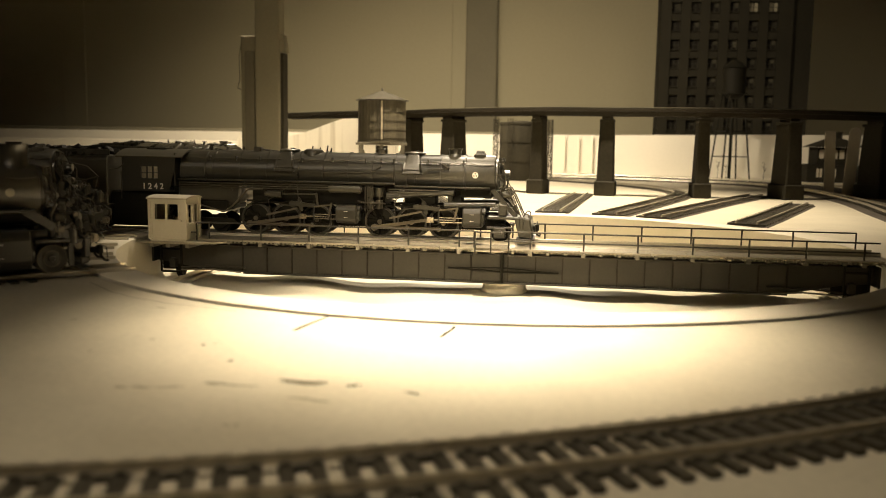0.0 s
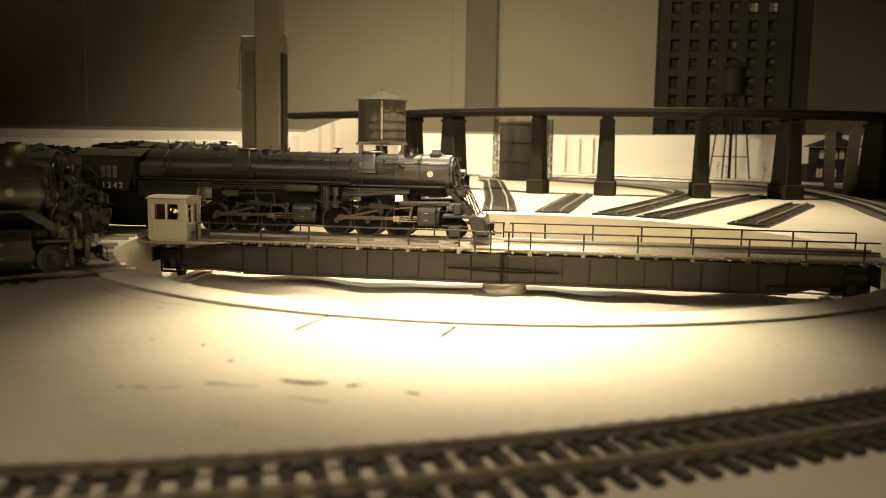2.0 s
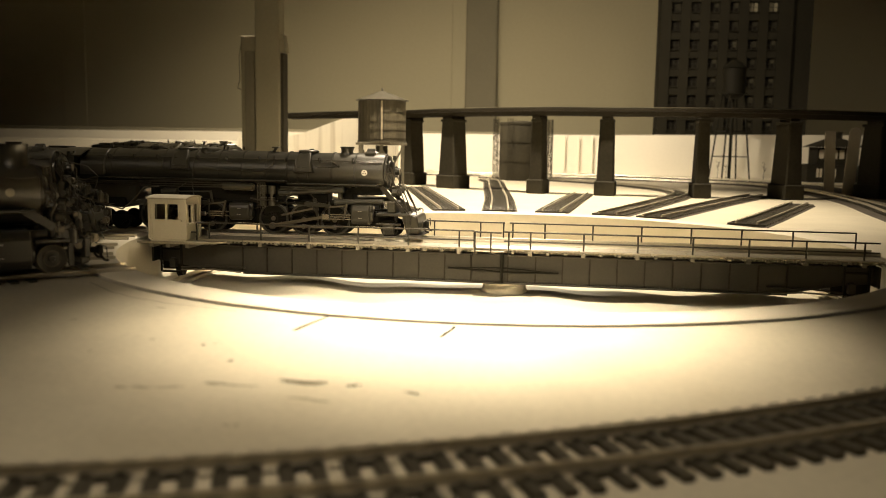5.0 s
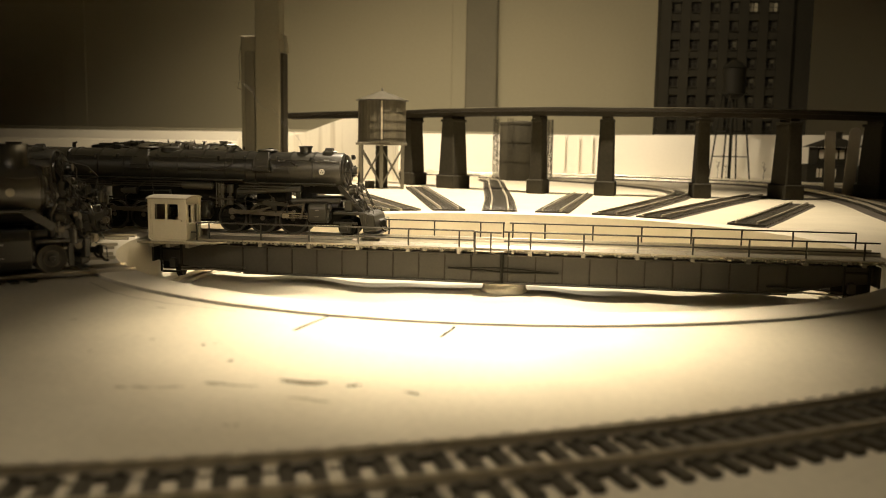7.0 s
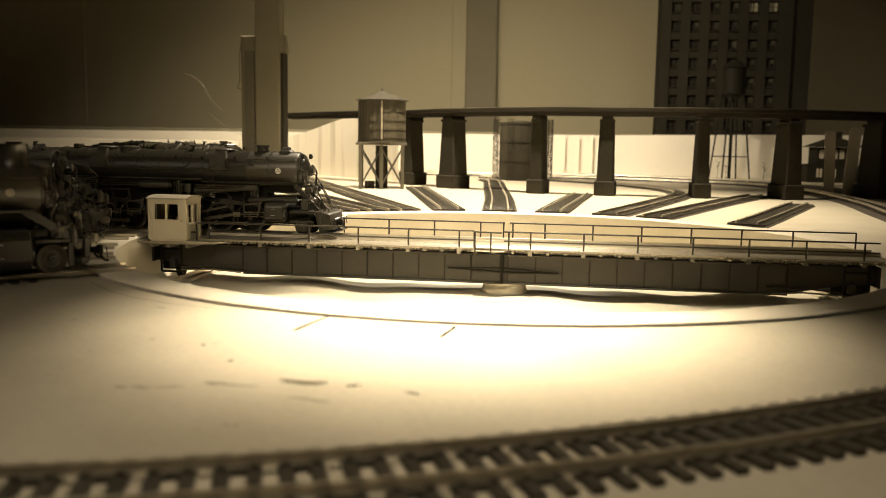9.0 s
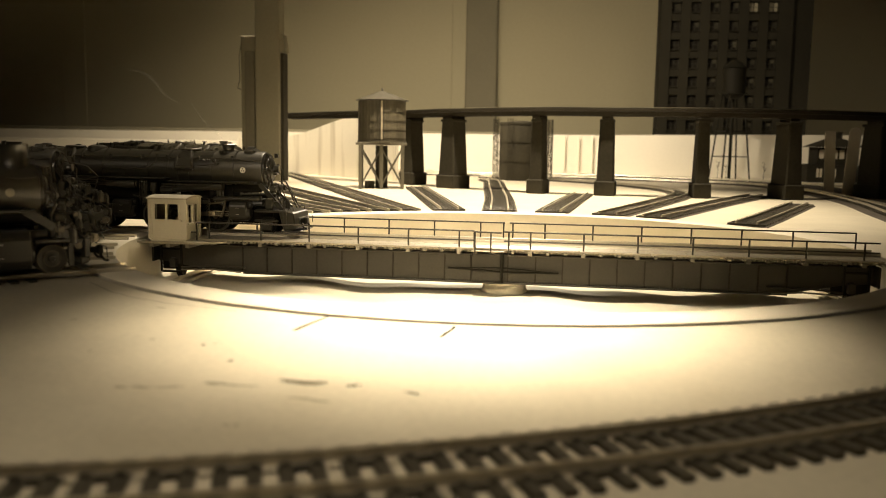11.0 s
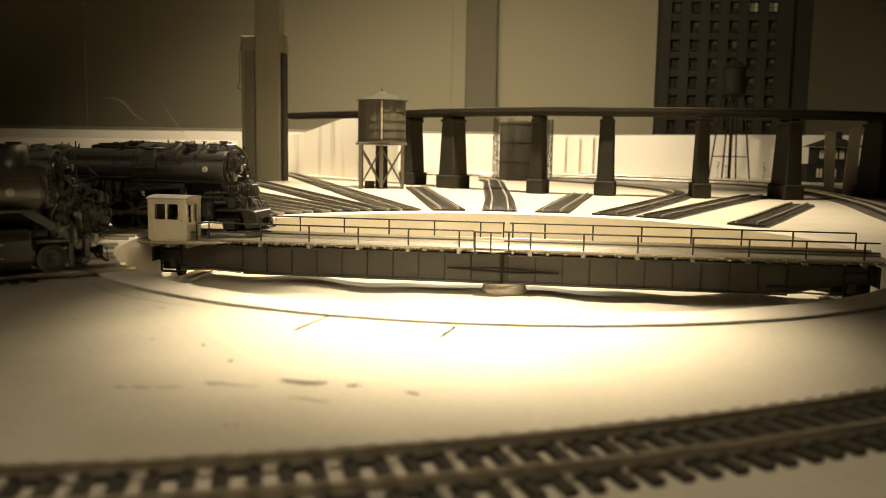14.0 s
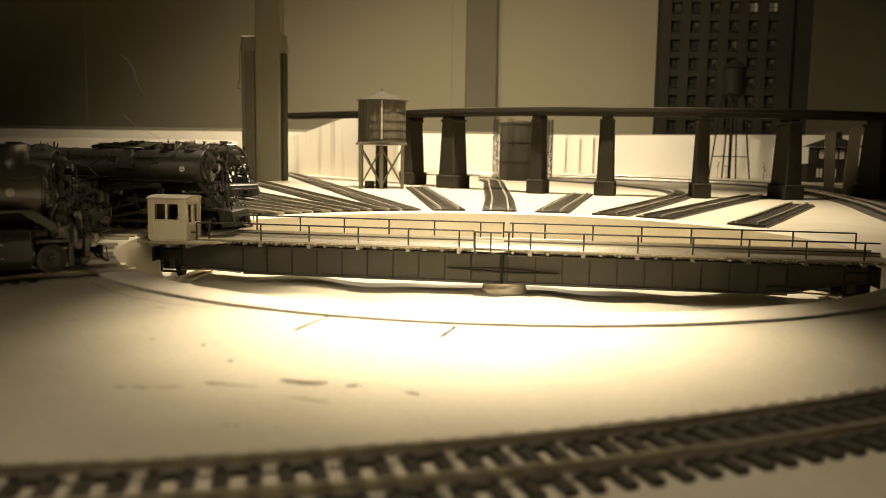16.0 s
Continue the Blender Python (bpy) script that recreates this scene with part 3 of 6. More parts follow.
def cabin():
    """The control cabin at the end of the bridge: framed panels, sash windows, curved roof."""
    t = thing("control_cabin", "small cream control cabin with sash windows on the bridge end", "cabin")
    x0, x1, y0, y1, z0, z1 = -0.2150, -0.1912, -0.0415, -0.0215, 0.0009, 0.0268

    def wall(along_x, lo, hi, fixed, inward, holes):
        """A wall of strips round its window holes."""
        bm = BM()
        cuts = sorted({lo, hi, *[h[0] for h in holes], *[h[1] for h in holes]})
        a, b = min(fixed, fixed + inward), max(fixed, fixed + inward)
        for p, q in zip(cuts, cuts[1:]):
            hs = [h for h in holes if h[0] <= p and q <= h[1]]
            for u, v in ([(z0, z1)] if not hs else [(z0, hs[0][2]), (hs[0][3], z1)]):
                box(bm, (p, a, u) if along_x else (a, p, u), (q, b, v) if along_x else (b, q, v))
        return part("wall", bm, CABINW, t)
    win = (-0.2117, -0.1958, 0.0132, 0.0232)
    swin = [(-0.0385, -0.0335, 0.0110, 0.0225), (-0.0300, -0.0250, 0.0110, 0.0225)]
    walls = [wall(True, x0, x1, y0, 0.0008, [win]), wall(True, x0, x1, y1, -0.0008, [win]), wall(False, y0 + 0.0008, y1 - 0.0008, x1, -0.0008, swin), wall(False, y0 + 0.0008, y1 - 0.0008, x0, 0.0008, swin[:1])]
    part("floor", box(BM(), (x0, y0, z0 - 0.0012), (x1, y1, z0 - 0.0002)), CABINW, t)

    def window(w, a, b, c, d, fixed, out, horizontal=True):
        bm = BM()
        f = 0.0007

        def bx(p, q, u, v, dep=0.0004):
            lo, hi = min(fixed, fixed + out * dep), max(fixed, fixed + out * dep)
            box(bm, (p, lo, u) if horizontal else (lo, p, u), (q, hi, v) if horizontal else (hi, q, v))
        bx(a - f, a + f * 0.4, c - f, d + f)
        bx(b - f * 0.4, b + f, c - f, d + f)
        bx(a + f * 0.4, b - f * 0.4, d - f * 0.4, d + f)
        bx(a - f * (3.0 if b - a > 0.008 else 1.6), b + f * (3.0 if b - a > 0.008 else 1.6), c - f * 1.4, c + f * 0.2, 0.0013)
        if b - a > 0.008:
            bx((a + b) / 2 - 0.0006, (a + b) / 2 + 0.0006, c + f * 0.2, d - f * 0.4)
        fr = part("window_frame", bm, CABINW, w)
        bm = BM()
        lo, hi = fixed - out * 0.0006, fixed - out * 0.0003
        lo, hi = min(lo, hi), max(lo, hi)
        box(bm, (a, lo, c) if horizontal else (lo, a, c), (b, hi, d) if horizontal else (hi, b, d))
        part("pane", bm, CABIN_GLASS, fr, "clear window pane")
    window(walls[0], *win, y0, -1)
    window(walls[1], *win, y1, 1)
    for s in swin:
        window(walls[2], *s, x1, 1, False)
    # corner boards and mouldings
    for x in (x0, x1):
        for y in (y0, y1):
            part("corner_board", box(BM(), (x - 0.0008, y - 0.0008, z0), (x + 0.0008, y + 0.0008, z1), 0.0001), CABINW, t)
    for a, b in ((x0 + 0.0008, x1 - 0.0008),):
        part("moulding", box(BM(), (a, y0 - 0.0010, 0.0248), (b, y0 - 0.0001, 0.0256)), CABINW, t)
        for x in (a + 0.0006, b - 0.0006):
            part("moulding", box(BM(), (x - 0.0006, y0 - 0.0005, 0.0025), (x + 0.0006, y0 - 0.0001, 0.0120)), CABINW, t)
        part("moulding", box(BM(), (a, y0 - 0.0005, 0.0010), (b, y0 - 0.0001, 0.0024)), CABINW, t)
    # shallow arched roof
    pts = []
    for i in range(9):
        u = -1 + 2 * i / 8
        pts.append(((y0 + y1) / 2 + u * 0.0116, 0.0268 + 0.0014 * (1 - u * u)))
    pts += [(p[0], p[1] - 0.0009) for p in pts[::-1]]
    part("roof", prism(BM(), pts, "x", x0 - 0.0014, x1 + 0.0014), CABINROOF, t)
    bm = BM()
    box(bm, (-0.2085, -0.0300, z0), (-0.2050, -0.0265, 0.0150), 0.0004)
    rod(bm, (-0.2068, -0.0283, 0.0150), (-0.2050, -0.0300, 0.0190), 0.0006, n=6)
    part("control_stand", bm, GIRDER, t)
    return t


CABIN_GLASS = bpy.data.materials.new("thin_clear_pane")
CABIN_GLASS.use_nodes = True
_b = CABIN_GLASS.node_tree.nodes["Principled BSDF"]
_b.inputs["Transmission Weight"].default_value, _b.inputs["Roughness"].default_value, _b.inputs["IOR"].default_value = 1.0, 0.03, 1.1
_b.inputs["Base Color"].default_value = (0.75, 0.72, 0.62, 1)
bridge()
cabin()


# ---- viaduct ----
def viaduct():
    keys = [(-0.46, 0.93), (-0.33, 0.82), (-0.195, 0.732), (-0.122, 0.660), (0.001, 0.580), (0.087, 0.572), (0.203, 0.565), (0.311, 0.590), (0.430, 0.640), (0.56, 0.73), (0.70, 0.86)]
    line = [(p[0], p[1]) for p in smooth_line([(*k, 0) for k in keys], 8)]
    d = thing("railway_viaduct", "dark curved girder viaduct on tapered masonry piers", "viaduct")

    def band(bm, off0, off1, z0, z1):
        a, b = offset_line(line, off0), offset_line(line, off1)
        rows = [[bm.verts.new(q) for q in ((*p, z0), (*p, z1), (*r, z1), (*r, z0))] for p, r in zip(a, b)]
        for p, q in zip(rows, rows[1:]):
            for k in range(4):
                bm.faces.new((p[k], q[k], q[(k + 1) % 4], p[(k + 1) % 4]))
        bm.faces.new(rows[0][::-1])
        bm.faces.new(rows[-1])
        bmesh.ops.recalc_face_normals(bm, faces=bm.faces)
        return bm
    part("deck", band(BM(), -0.0165, 0.0165, 0.1055, 0.1085), DECKM, d)
    for s in (-1, 1):
        part("girder", band(BM(), s * 0.0135 - 0.0015, s * 0.0135 + 0.0015, 0.1000, 0.1053), DECKM, d)
        part("parapet", band(BM(), s * 0.0155 - 0.0009, s * 0.0155 + 0.0009, 0.1086, 0.1102), SMOKEBOX, d)
        part("rail", band(BM(), s * 0.00825 - 0.0006, s * 0.00825 + 0.0006, 0.1086, 0.1112), RAIL, d)
    for (x, y), turn, big, wide in (((-0.193, 0.732), -44, 1.2, 1.25), ((-0.122, 0.660), -40, 1.5, 1.35), ((0.001, 0.580), -20, 0.85, 1.0), ((0.087, 0.572), -6, 1.02, 1.3), ((0.203, 0.565), 6, 0.82, 1.0), ((0.311, 0.590), 16, 1.0, 1.9), ((0.432, 0.640), 26, 1.05, 1.9)):
        p = part("pier", pier_shape(big, wide), PIERM, d, "tapered dark cast masonry pier")
        p.matrix_basis = pose(x, y, 0, 0, 0, turn)
        bm = BM()
        box(bm, (-0.0105 * big - 0.0025, -0.0105 * wide - 0.0025, 0), (0.0105 * big + 0.0025, 0.0105 * wide + 0.0025, 0.0185), 0.0012)
        q = part("plinth", bm, PIERM, p)
        bm = BM()
        box(bm, (-0.0088 * big, -0.0098 * wide, 0.0925), (0.0088 * big, 0.0098 * wide, 0.0960), 0.0006)
        box(bm, (-0.0062 * big, -0.0135, 0.0962), (0.0062 * big, 0.0135, 0.1000), 0.0008)
        part("cap", bm, PIERM, p)
    return d


def pier_shape(big, wide):
    bm = BM()
    rows = []
    for z, k in ((0.0180, 1.0), (0.045, 0.93), (0.070, 0.87), (0.0925, 0.80)):
        hx, hy, c = 0.0105 * big * k, 0.0105 * wide * k, 0.0015
        rows.append([bm.verts.new((px, py, z)) for px, py in ((-hx + c, -hy), (hx - c, -hy), (hx, -hy + c), (hx, hy - c), (hx - c, hy), (-hx + c, hy), (-hx, hy - c), (-hx, -hy + c))])
    for p, q in zip(rows, rows[1:]):
        for k in range(8):
            bm.faces.new((p[k], p[(k + 1) % 8], q[(k + 1) % 8], q[k]))
    bm.faces.new(rows[-1])
    bm.faces.new(rows[0][::-1])
    return bm


viaduct()


# ---- water tower ----
def water_tower():
    t = thing("water_tower", "brown staved water tower on timber trestle with a tin roof", "water tower", m=pose(-0.2160, 0.620, 0, 0, 0, 12))
    r, z0, z1 = 0.0325, 0.0650, 0.1185
    n = 40
    me = None
    for i in range(n):
        a = 2 * math.pi * (i + 0.5) / n
        if me is None:
            bm = BM()
            h = math.tan(math.pi / n) * r
            box(bm, (r - 0.002, -h * 0.96, z0), (r, h * 0.96, z1), 0.0002)
            me = bpy.data.meshes.new("stave")
            bm.to_mesh(me)
            bm.free()
            me.materials.append(TANKM)
        ob = new("stave", me)
        ob.parent = t
        ob.rotation_euler = (0, 0, a)
    for z in (0.069, 0.080, 0.092, 0.104, 0.114):
        part("hoop", lathe(BM(), [(r + 0.0001, z - 0.0005), (r + 0.0006, z - 0.0005), (r + 0.0006, z + 0.0005), (r + 0.0001, z + 0.0005)], 48), TANKM, t)
    part("tank_core", lathe(BM(), [(0.0001, z0 + 0.001), (r - 0.0022, z0 + 0.001), (r - 0.0022, z1), (0.0001, z1)], 32), TIMBER, t)
    part("roof", lathe(BM(), [(r + 0.0035, z1 + 0.0002), (r + 0.0038, z1 + 0.0012), (0.0150, z1 + 0.0095), (0.0015, z1 + 0.0140), (0.0012, z1 + 0.0165), (0.0001, z1 + 0.019)], 12), ROOFM, t, "pale conical tin roof")
    part("platform", lathe(BM(), [(0.0001, z0 - 0.0026), (r + 0.001, z0 - 0.0026), (r + 0.001, z0), (0.0001, z0)], 24), TANKM, t)
    q = 0.0285
    ring = [(-q, -q), (q, -q), (q, q), (-q, q)]
    for x in (-q, 0, q):
        for y in (-q, 0, q):
            part("leg", box(BM(), (x - 0.0022, y - 0.0022, 0), (x + 0.0022, y + 0.0022, z0 - 0.0062), 0.0003), TIMBER, t)
    for y in (-q, 0, q):
        part("cap_beam", box(BM(), (-q - 0.006, y - 0.0022, z0 - 0.0061), (q + 0.006, y + 0.0022, z0 - 0.0027), 0.0003), TIMBER, t)
    for (ax, ay), (bx, by) in zip(ring, ring[1:] + ring[:1]):
        mx, my = (ax + bx) / 2, (ay + by) / 2
        for (px, py), (ex, ey) in (((ax, ay), (mx, my)), ((mx, my), (bx, by))):
            for u, v in ((0.004, z0 - 0.010), (z0 - 0.010, 0.004)):
                part("brace", rod(BM(), (px, py, u), (ex, ey, v), 0.0010, n=6), TIMBER, t)
    part("downpipe", rod(BM(), (0.0, -0.008, 0), (0.0, -0.008, z0 - 0.007), 0.0085, n=18), GASM, t)
    part("valve_box", rod(BM(), (-0.016, -0.016, 0), (-0.016, -0.016, 0.010), 0.007, n=14), GASM, t)
    # ladder down the front
    part("ladder", wire(wire(BM(), [(-0.0025, -r - 0.003, 0.004), (-0.0025, -r - 0.003, z1)], 0.0005), [(0.0025, -r - 0.003, 0.066), (0.0025, -r - 0.003, z1)], 0.0005), ROOFM, t)
    part("gauge_board", box(BM(), (-0.0008, -r - 0.0016, z0 + 0.002), (0.0014, -r - 0.0003, z1 - 0.001)), STICK, t, "pale water level board")
    return t


water_tower()


def oil_tank():
    t = thing("storage_tank", "dark riveted steel storage tank within lattice guide posts", "storage tank", m=pose(-0.043, 0.985, 0))
    r, h = 0.0415, 0.101
    part("shell", lathe(BM(), [(r, 0), (r, h - 0.002), (r - 0.001, h), (0.0001, h + 0.003)], 56), GASM, t, "", True)
    for z in (0.002, 0.033, 0.066, h - 0.003):
        part("band", lathe(BM(), [(r + 0.0002, z - 0.0010), (r + 0.0010, z - 0.0010), (r + 0.0010, z + 0.0010), (r + 0.0002, z + 0.0010)], 56), GASM, t)
    for k in range(8):
        a = radians(22.5 + 45 * k)
        c, s = math.cos(a), math.sin(a)
        bm = BM()
        for u in (0.0475, 0.0545):
            for w in (-0.003, 0.003):
                rod(bm, (u * c - w * s, u * s + w * c, 0), (u * c - w * s, u * s + w * c, 0.1065), 0.0005, n=5)
        for i in range(12):
            z = 0.004 + i * 0.0085
            for w in (-0.003, 0.003):
                p, q = (0.0475, 0.0545) if i % 2 else (0.0545, 0.0475)
                rod(bm, (p * c - w * s, p * s + w * c, z), (q * c - w * s, q * s + w * c, z + 0.0085), 0.00035, n=4)
        part("guide_post", bm, GASM, t, "thin lattice guide post")
    return t


oil_tank()


# ---- tall support post ----
RECESSM = material("painted_recess_shade", (0.15, 0.135, 0.088), 0.75, grain=200, vary=0.1)


def support_post():
    t = thing("support_post", "grey painted square wooden post rising through the layout", "post", m=pose(0.0042, 0, 0))
    part("shaft", box(BM(), (-0.4480, 0.740, 0), (-0.4085, 0.765, 1.5), 0.0015), POSTM, t)
    part("side_strip", box(BM(), (-0.4084, 0.744, 0), (-0.4036, 0.765, 0.196), 0.0006), GASM, t, "dark narrow side strip")
    part("sloped_cap", prism(BM(), [(-0.4084, 0.197), (-0.4010, 0.197), (-0.4050, 0.224), (-0.4084, 0.226)], "y", 0.744, 0.766), POSTM, t)
    part("side_board", box(BM(), (-0.4720, 0.744, 0), (-0.4482, 0.765, 0.222), 0.001), POSTM, t)
    # Flat strip on the side board; the recess shade is only in its colour.
    part("recess", box(BM(), (-0.4650, 0.7415, 0), (-0.4495, 0.7438, 0.198), 0.0004), RECESSM, t, "strip painted darker as a shaded recess")
    part("cabinet", box(BM(), (-0.4790, 0.744, 0), (-0.4722, 0.760, 0.046), 0.0006), GASM, t, "small dark lineside cabinet against the post")
    part("hook", wire(BM(), [(-0.4705, 0.745, 0.215), (-0.474, 0.742, 0.19), (-0.473, 0.742, 0.155), (-0.477, 0.742, 0.143), (-0.471, 0.742, 0.140)], 0.0006), GASM, t, "small bent wire hook")
    return t


support_post()


# ---- tall building ----
def tall_building():
    t = thing("office_tower", "dark brown brick office tower with arched top windows", "building", m=pose(0.233, 1.50, 0.0896))
    W_, D_, H_ = 0.286, 0.10, 0.46
    cols = [0.0328 + 0.0421 * i for i in range(6)]
    floors = [0.0115] + [0.0687 + 0.0413 * i for i in range(9)]
    wall_bm = BM()
    # brick piers and spandrels in relief round the windows
    ww = 0.0215
    edges = [0.0] + [v for c in cols for v in (c - ww / 2, c + ww / 2)] + [W_]
    for a, b in zip(edges[::2], edges[1::2]):
        box(wall_bm, (a, 0, 0), (b, 0.012, H_))
    for c in cols:
        z = 0.0
        for i in range(10):
            top = floors[i]
            box(wall_bm, (c - ww / 2, 0.003, z), (c + ww / 2, 0.012, top))
            z = top + 0.0225
        box(wall_bm, (c - ww / 2, 0.003, z), (c + ww / 2, 0.012, H_))
    box(wall_bm, (0.0, 0.030, 0), (W_, D_, H_))
    box(wall_bm, (W_, 0.0125, 0), (W_ + 0.044, D_, H_ - 0.01))
    part("wall", wall_bm, TOWERB, t)
    part("cornice", box(BM(), (-0.008, -0.010, H_), (W_ + 0.02, D_, H_ + 0.012), 0.002), TOWERB, t)
    for z in (0.048, 0.318):
        part("string_course", box(BM(), (-0.003, -0.004, z - 0.003), (W_ + 0.003, -0.0002, z + 0.003), 0.0008), TOWERB, t)
    rnd2 = random.Random(11)
    for ci, c in enumerate(cols):
        for i in range(10):
            z = floors[i]
            w = part("window", box(BM(), (c - ww / 2, 0.0122, z), (c + ww / 2, 0.0130, z + 0.0225)), GLASSY, t)
            bm = BM()
            for x in (c - ww / 2 + 0.0008, c, c + ww / 2 - 0.0008):
                box(bm, (x - 0.0008, 0.0100, z), (x + 0.0008, 0.0118, z + 0.0225))
            for zz in (z + 0.0006, z + 0.011, z + 0.0218):
                box(bm, (c - ww / 2, 0.0104, zz - 0.0006), (c + ww / 2, 0.0119, zz + 0.0006))
            part("sash", bm, SASH, w)
            # Row 6, last two columns: lit panes painted as bright flat panels.
            if ci >= 2 or rnd2.random() < 0.4:
                ln = rnd2.choice((0.010, 0.013, 0.016)) if not (ci >= 4 and i == 6) else 0.020
                part("blind", box(BM(), (c + 0.0010, 0.0119, z + 0.022 - ln), (c + ww / 2 - 0.0018, 0.01215, z + 0.022)), LITPANE if ci >= 4 and i == 6 else BLIND, w, "pale blind or painted lit pane")
            if ci >= 4 and i == 6:
                part("blind", box(BM(), (c - ww / 2 + 0.0018, 0.0119, z + 0.002), (c - 0.001, 0.01215, z + 0.022)), LITPANE, w, "pale blind or painted lit pane")
            part("sill", box(BM(), (c - ww / 2 - 0.001, -0.0012, z - 0.0022), (c + ww / 2 + 0.001, 0.0028, z - 0.0002)), TOWERB, w)
    # arched heads at the upper storey
    for c in cols:
        bm = BM()
        lathe(bm, [(ww / 2, -0.0015), (ww / 2 + 0.003, -0.0015), (ww / 2 + 0.003, 0.0002)], 12, Y_AXIS(c, -0.0003, floors[6] + 0.0225) , 0, math.pi)
        part("arch", bm, TOWERB, t)
    return t


tall_building()


def tank_on_legs():
    t = thing("steel_water_tank", "dark steel water tank on tall braced legs", "water tower", m=pose(0.355, 1.245, 0, 0, 0, 20))
    for sx in (-1, 1):
        for sy in (-1, 1):
            part("leg", rod(BM(), (sx * 0.030, sy * 0.026, 0), (sx * 0.016, sy * 0.014, 0.165), 0.0016, n=8), FRAMEBLACK, t)
    part("riser", rod(BM(), (0, 0, 0), (0, 0, 0.165), 0.0032, n=10), FRAMEBLACK, t)
    for z, k in ((0.045, 0.87), (0.095, 0.73)):
        bm = BM()
        c = [(sx * 0.030 * k, sy * 0.026 * k, z) for sx, sy in ((-1, -1), (1, -1), (1, 1), (-1, 1))]
        wire(bm, c + c[:1], 0.0008)
        part("brace", bm, FRAMEBLACK, t)
    part("tank", lathe(BM(), [(0.0001, 0.158), (0.012, 0.160), (0.0215, 0.168), (0.0215, 0.218), (0.024, 0.2185), (0.012, 0.230), (0.0001, 0.236)], 28), FRAMEBLACK, t, "", True)
    part("walkway", lathe(BM(), [(0.0217, 0.168), (0.028, 0.168), (0.028, 0.1695), (0.0217, 0.1695)], 28), FRAMEBLACK, t)
    return t


tank_on_legs()


def signal_tower():
    t = thing("signal_tower", "dark two-storey signal tower with a hipped roof", "building", m=pose(0.536, 1.20, 0))
    lo = part("lower_wall", box(BM(), (-0.052, -0.03, 0), (0.040, 0.04, 0.034), 0.0008), TOWERB, t)
    for x in (-0.030, -0.005, 0.020):
        w = part("window", box(BM(), (x - 0.005, -0.0308, 0.010), (x + 0.005, -0.0301, 0.026)), STICK, lo, "pale window")
        part("sash", box(BM(), (x - 0.0006, -0.0314, 0.010), (x + 0.0006, -0.0309, 0.026)), SASH, w)
    up = part("upper_wall", box(BM(), (-0.034, -0.028, 0.0341), (0.040, 0.038, 0.066), 0.0008), TOWERB, t)
    for i in range(6):
        x = -0.027 + i * 0.012
        part("window", box(BM(), (x - 0.0042, -0.0288, 0.045), (x + 0.0042, -0.0281, 0.062)), STICK, up, "pale window")
    bm = BM()
    a = [bm.verts.new(p) for p in ((-0.044, -0.040, 0.0665), (0.050, -0.040, 0.0665), (0.050, 0.050, 0.0665), (-0.044, 0.050, 0.0665))]
    b = [bm.verts.new(p) for p in ((-0.006, 0.005, 0.086), (0.012, 0.005, 0.086))]
    for f in ((a[0], a[1], b[1], b[0]), (a[1], a[2], b[1]), (a[2], a[3], b[0], b[1]), (a[3], a[0], b[0]), (a[3], a[2], a[1], a[0])):
        bm.faces.new(f)
    part("roof", bm, PIERM, t)
    part("chimney", box(BM(), (0.006, 0.0, 0.080), (0.016, 0.010, 0.096), 0.0005), TOWERB, t)
    bm = BM()
    for i in range(9):
        box(bm, (0.042 + i * 0.0028, -0.026, 0.030 - i * 0.0034), (0.0448 + i * 0.0028, -0.012, 0.0315 - i * 0.0034))
    box(bm, (0.0405, -0.027, 0.0), (0.0435, -0.010, 0.030))
    part("outside_stair", bm, TIMBER, t)
    return t


signal_tower()


def crossing_cabin():
    t = thing("lineside_cabin", "small dark lineside cabin with a pointed roof", "cabin", m=pose(0.592, 1.13, 0.0))
    part("base", box(BM(), (-0.012, -0.012, 0), (0.012, 0.012, 0.045), 0.0008), TOWERB, t)
    part("wall", box(BM(), (-0.014, -0.014, 0.0451), (0.014, 0.014, 0.064), 0.0008), TOWERB, t)
    for x in (-0.008, 0.0, 0.008):
        part("window", box(BM(), (x - 0.003, -0.0148, 0.050), (x + 0.003, -0.0141, 0.062)), STICK, t, "pale window")
    part("roof", lathe(BM(), [(0.0001, 0.0642), (0.021, 0.0642), (0.0215, 0.065), (0.008, 0.074), (0.001, 0.077), (0.0008, 0.080), (0.0001, 0.081)], 8), PIERM, t)
    return t


crossing_cabin()
for x, y, z, lean, rnd_top in ((0.4055, 0.742, 0.0885, -2, False), (0.4250, 0.722, 0.0935, 3.0, True)):
    bm = BM()
    if rnd_top:
        pts = [(-0.0078, 0), (0.0078, 0)] + [(0.0078 * math.cos(radians(a)), z - 0.0078 + 0.0078 * math.sin(radians(a))) for a in range(0, 181, 15)]
        prism(bm, pts, "y", -0.0012, 0.0012)
    else:
        box(bm, (-0.0072, -0.0012, 0), (0.0072, 0.0012, z), 0.0003)
    ob = tagged(part("craft_stick", bm, STICK), "pale flat wooden stick standing upright beside the track", "stick", "wooden sticks")
    ob.matrix_basis = pose(x, y, 0, 0, lean, 4)
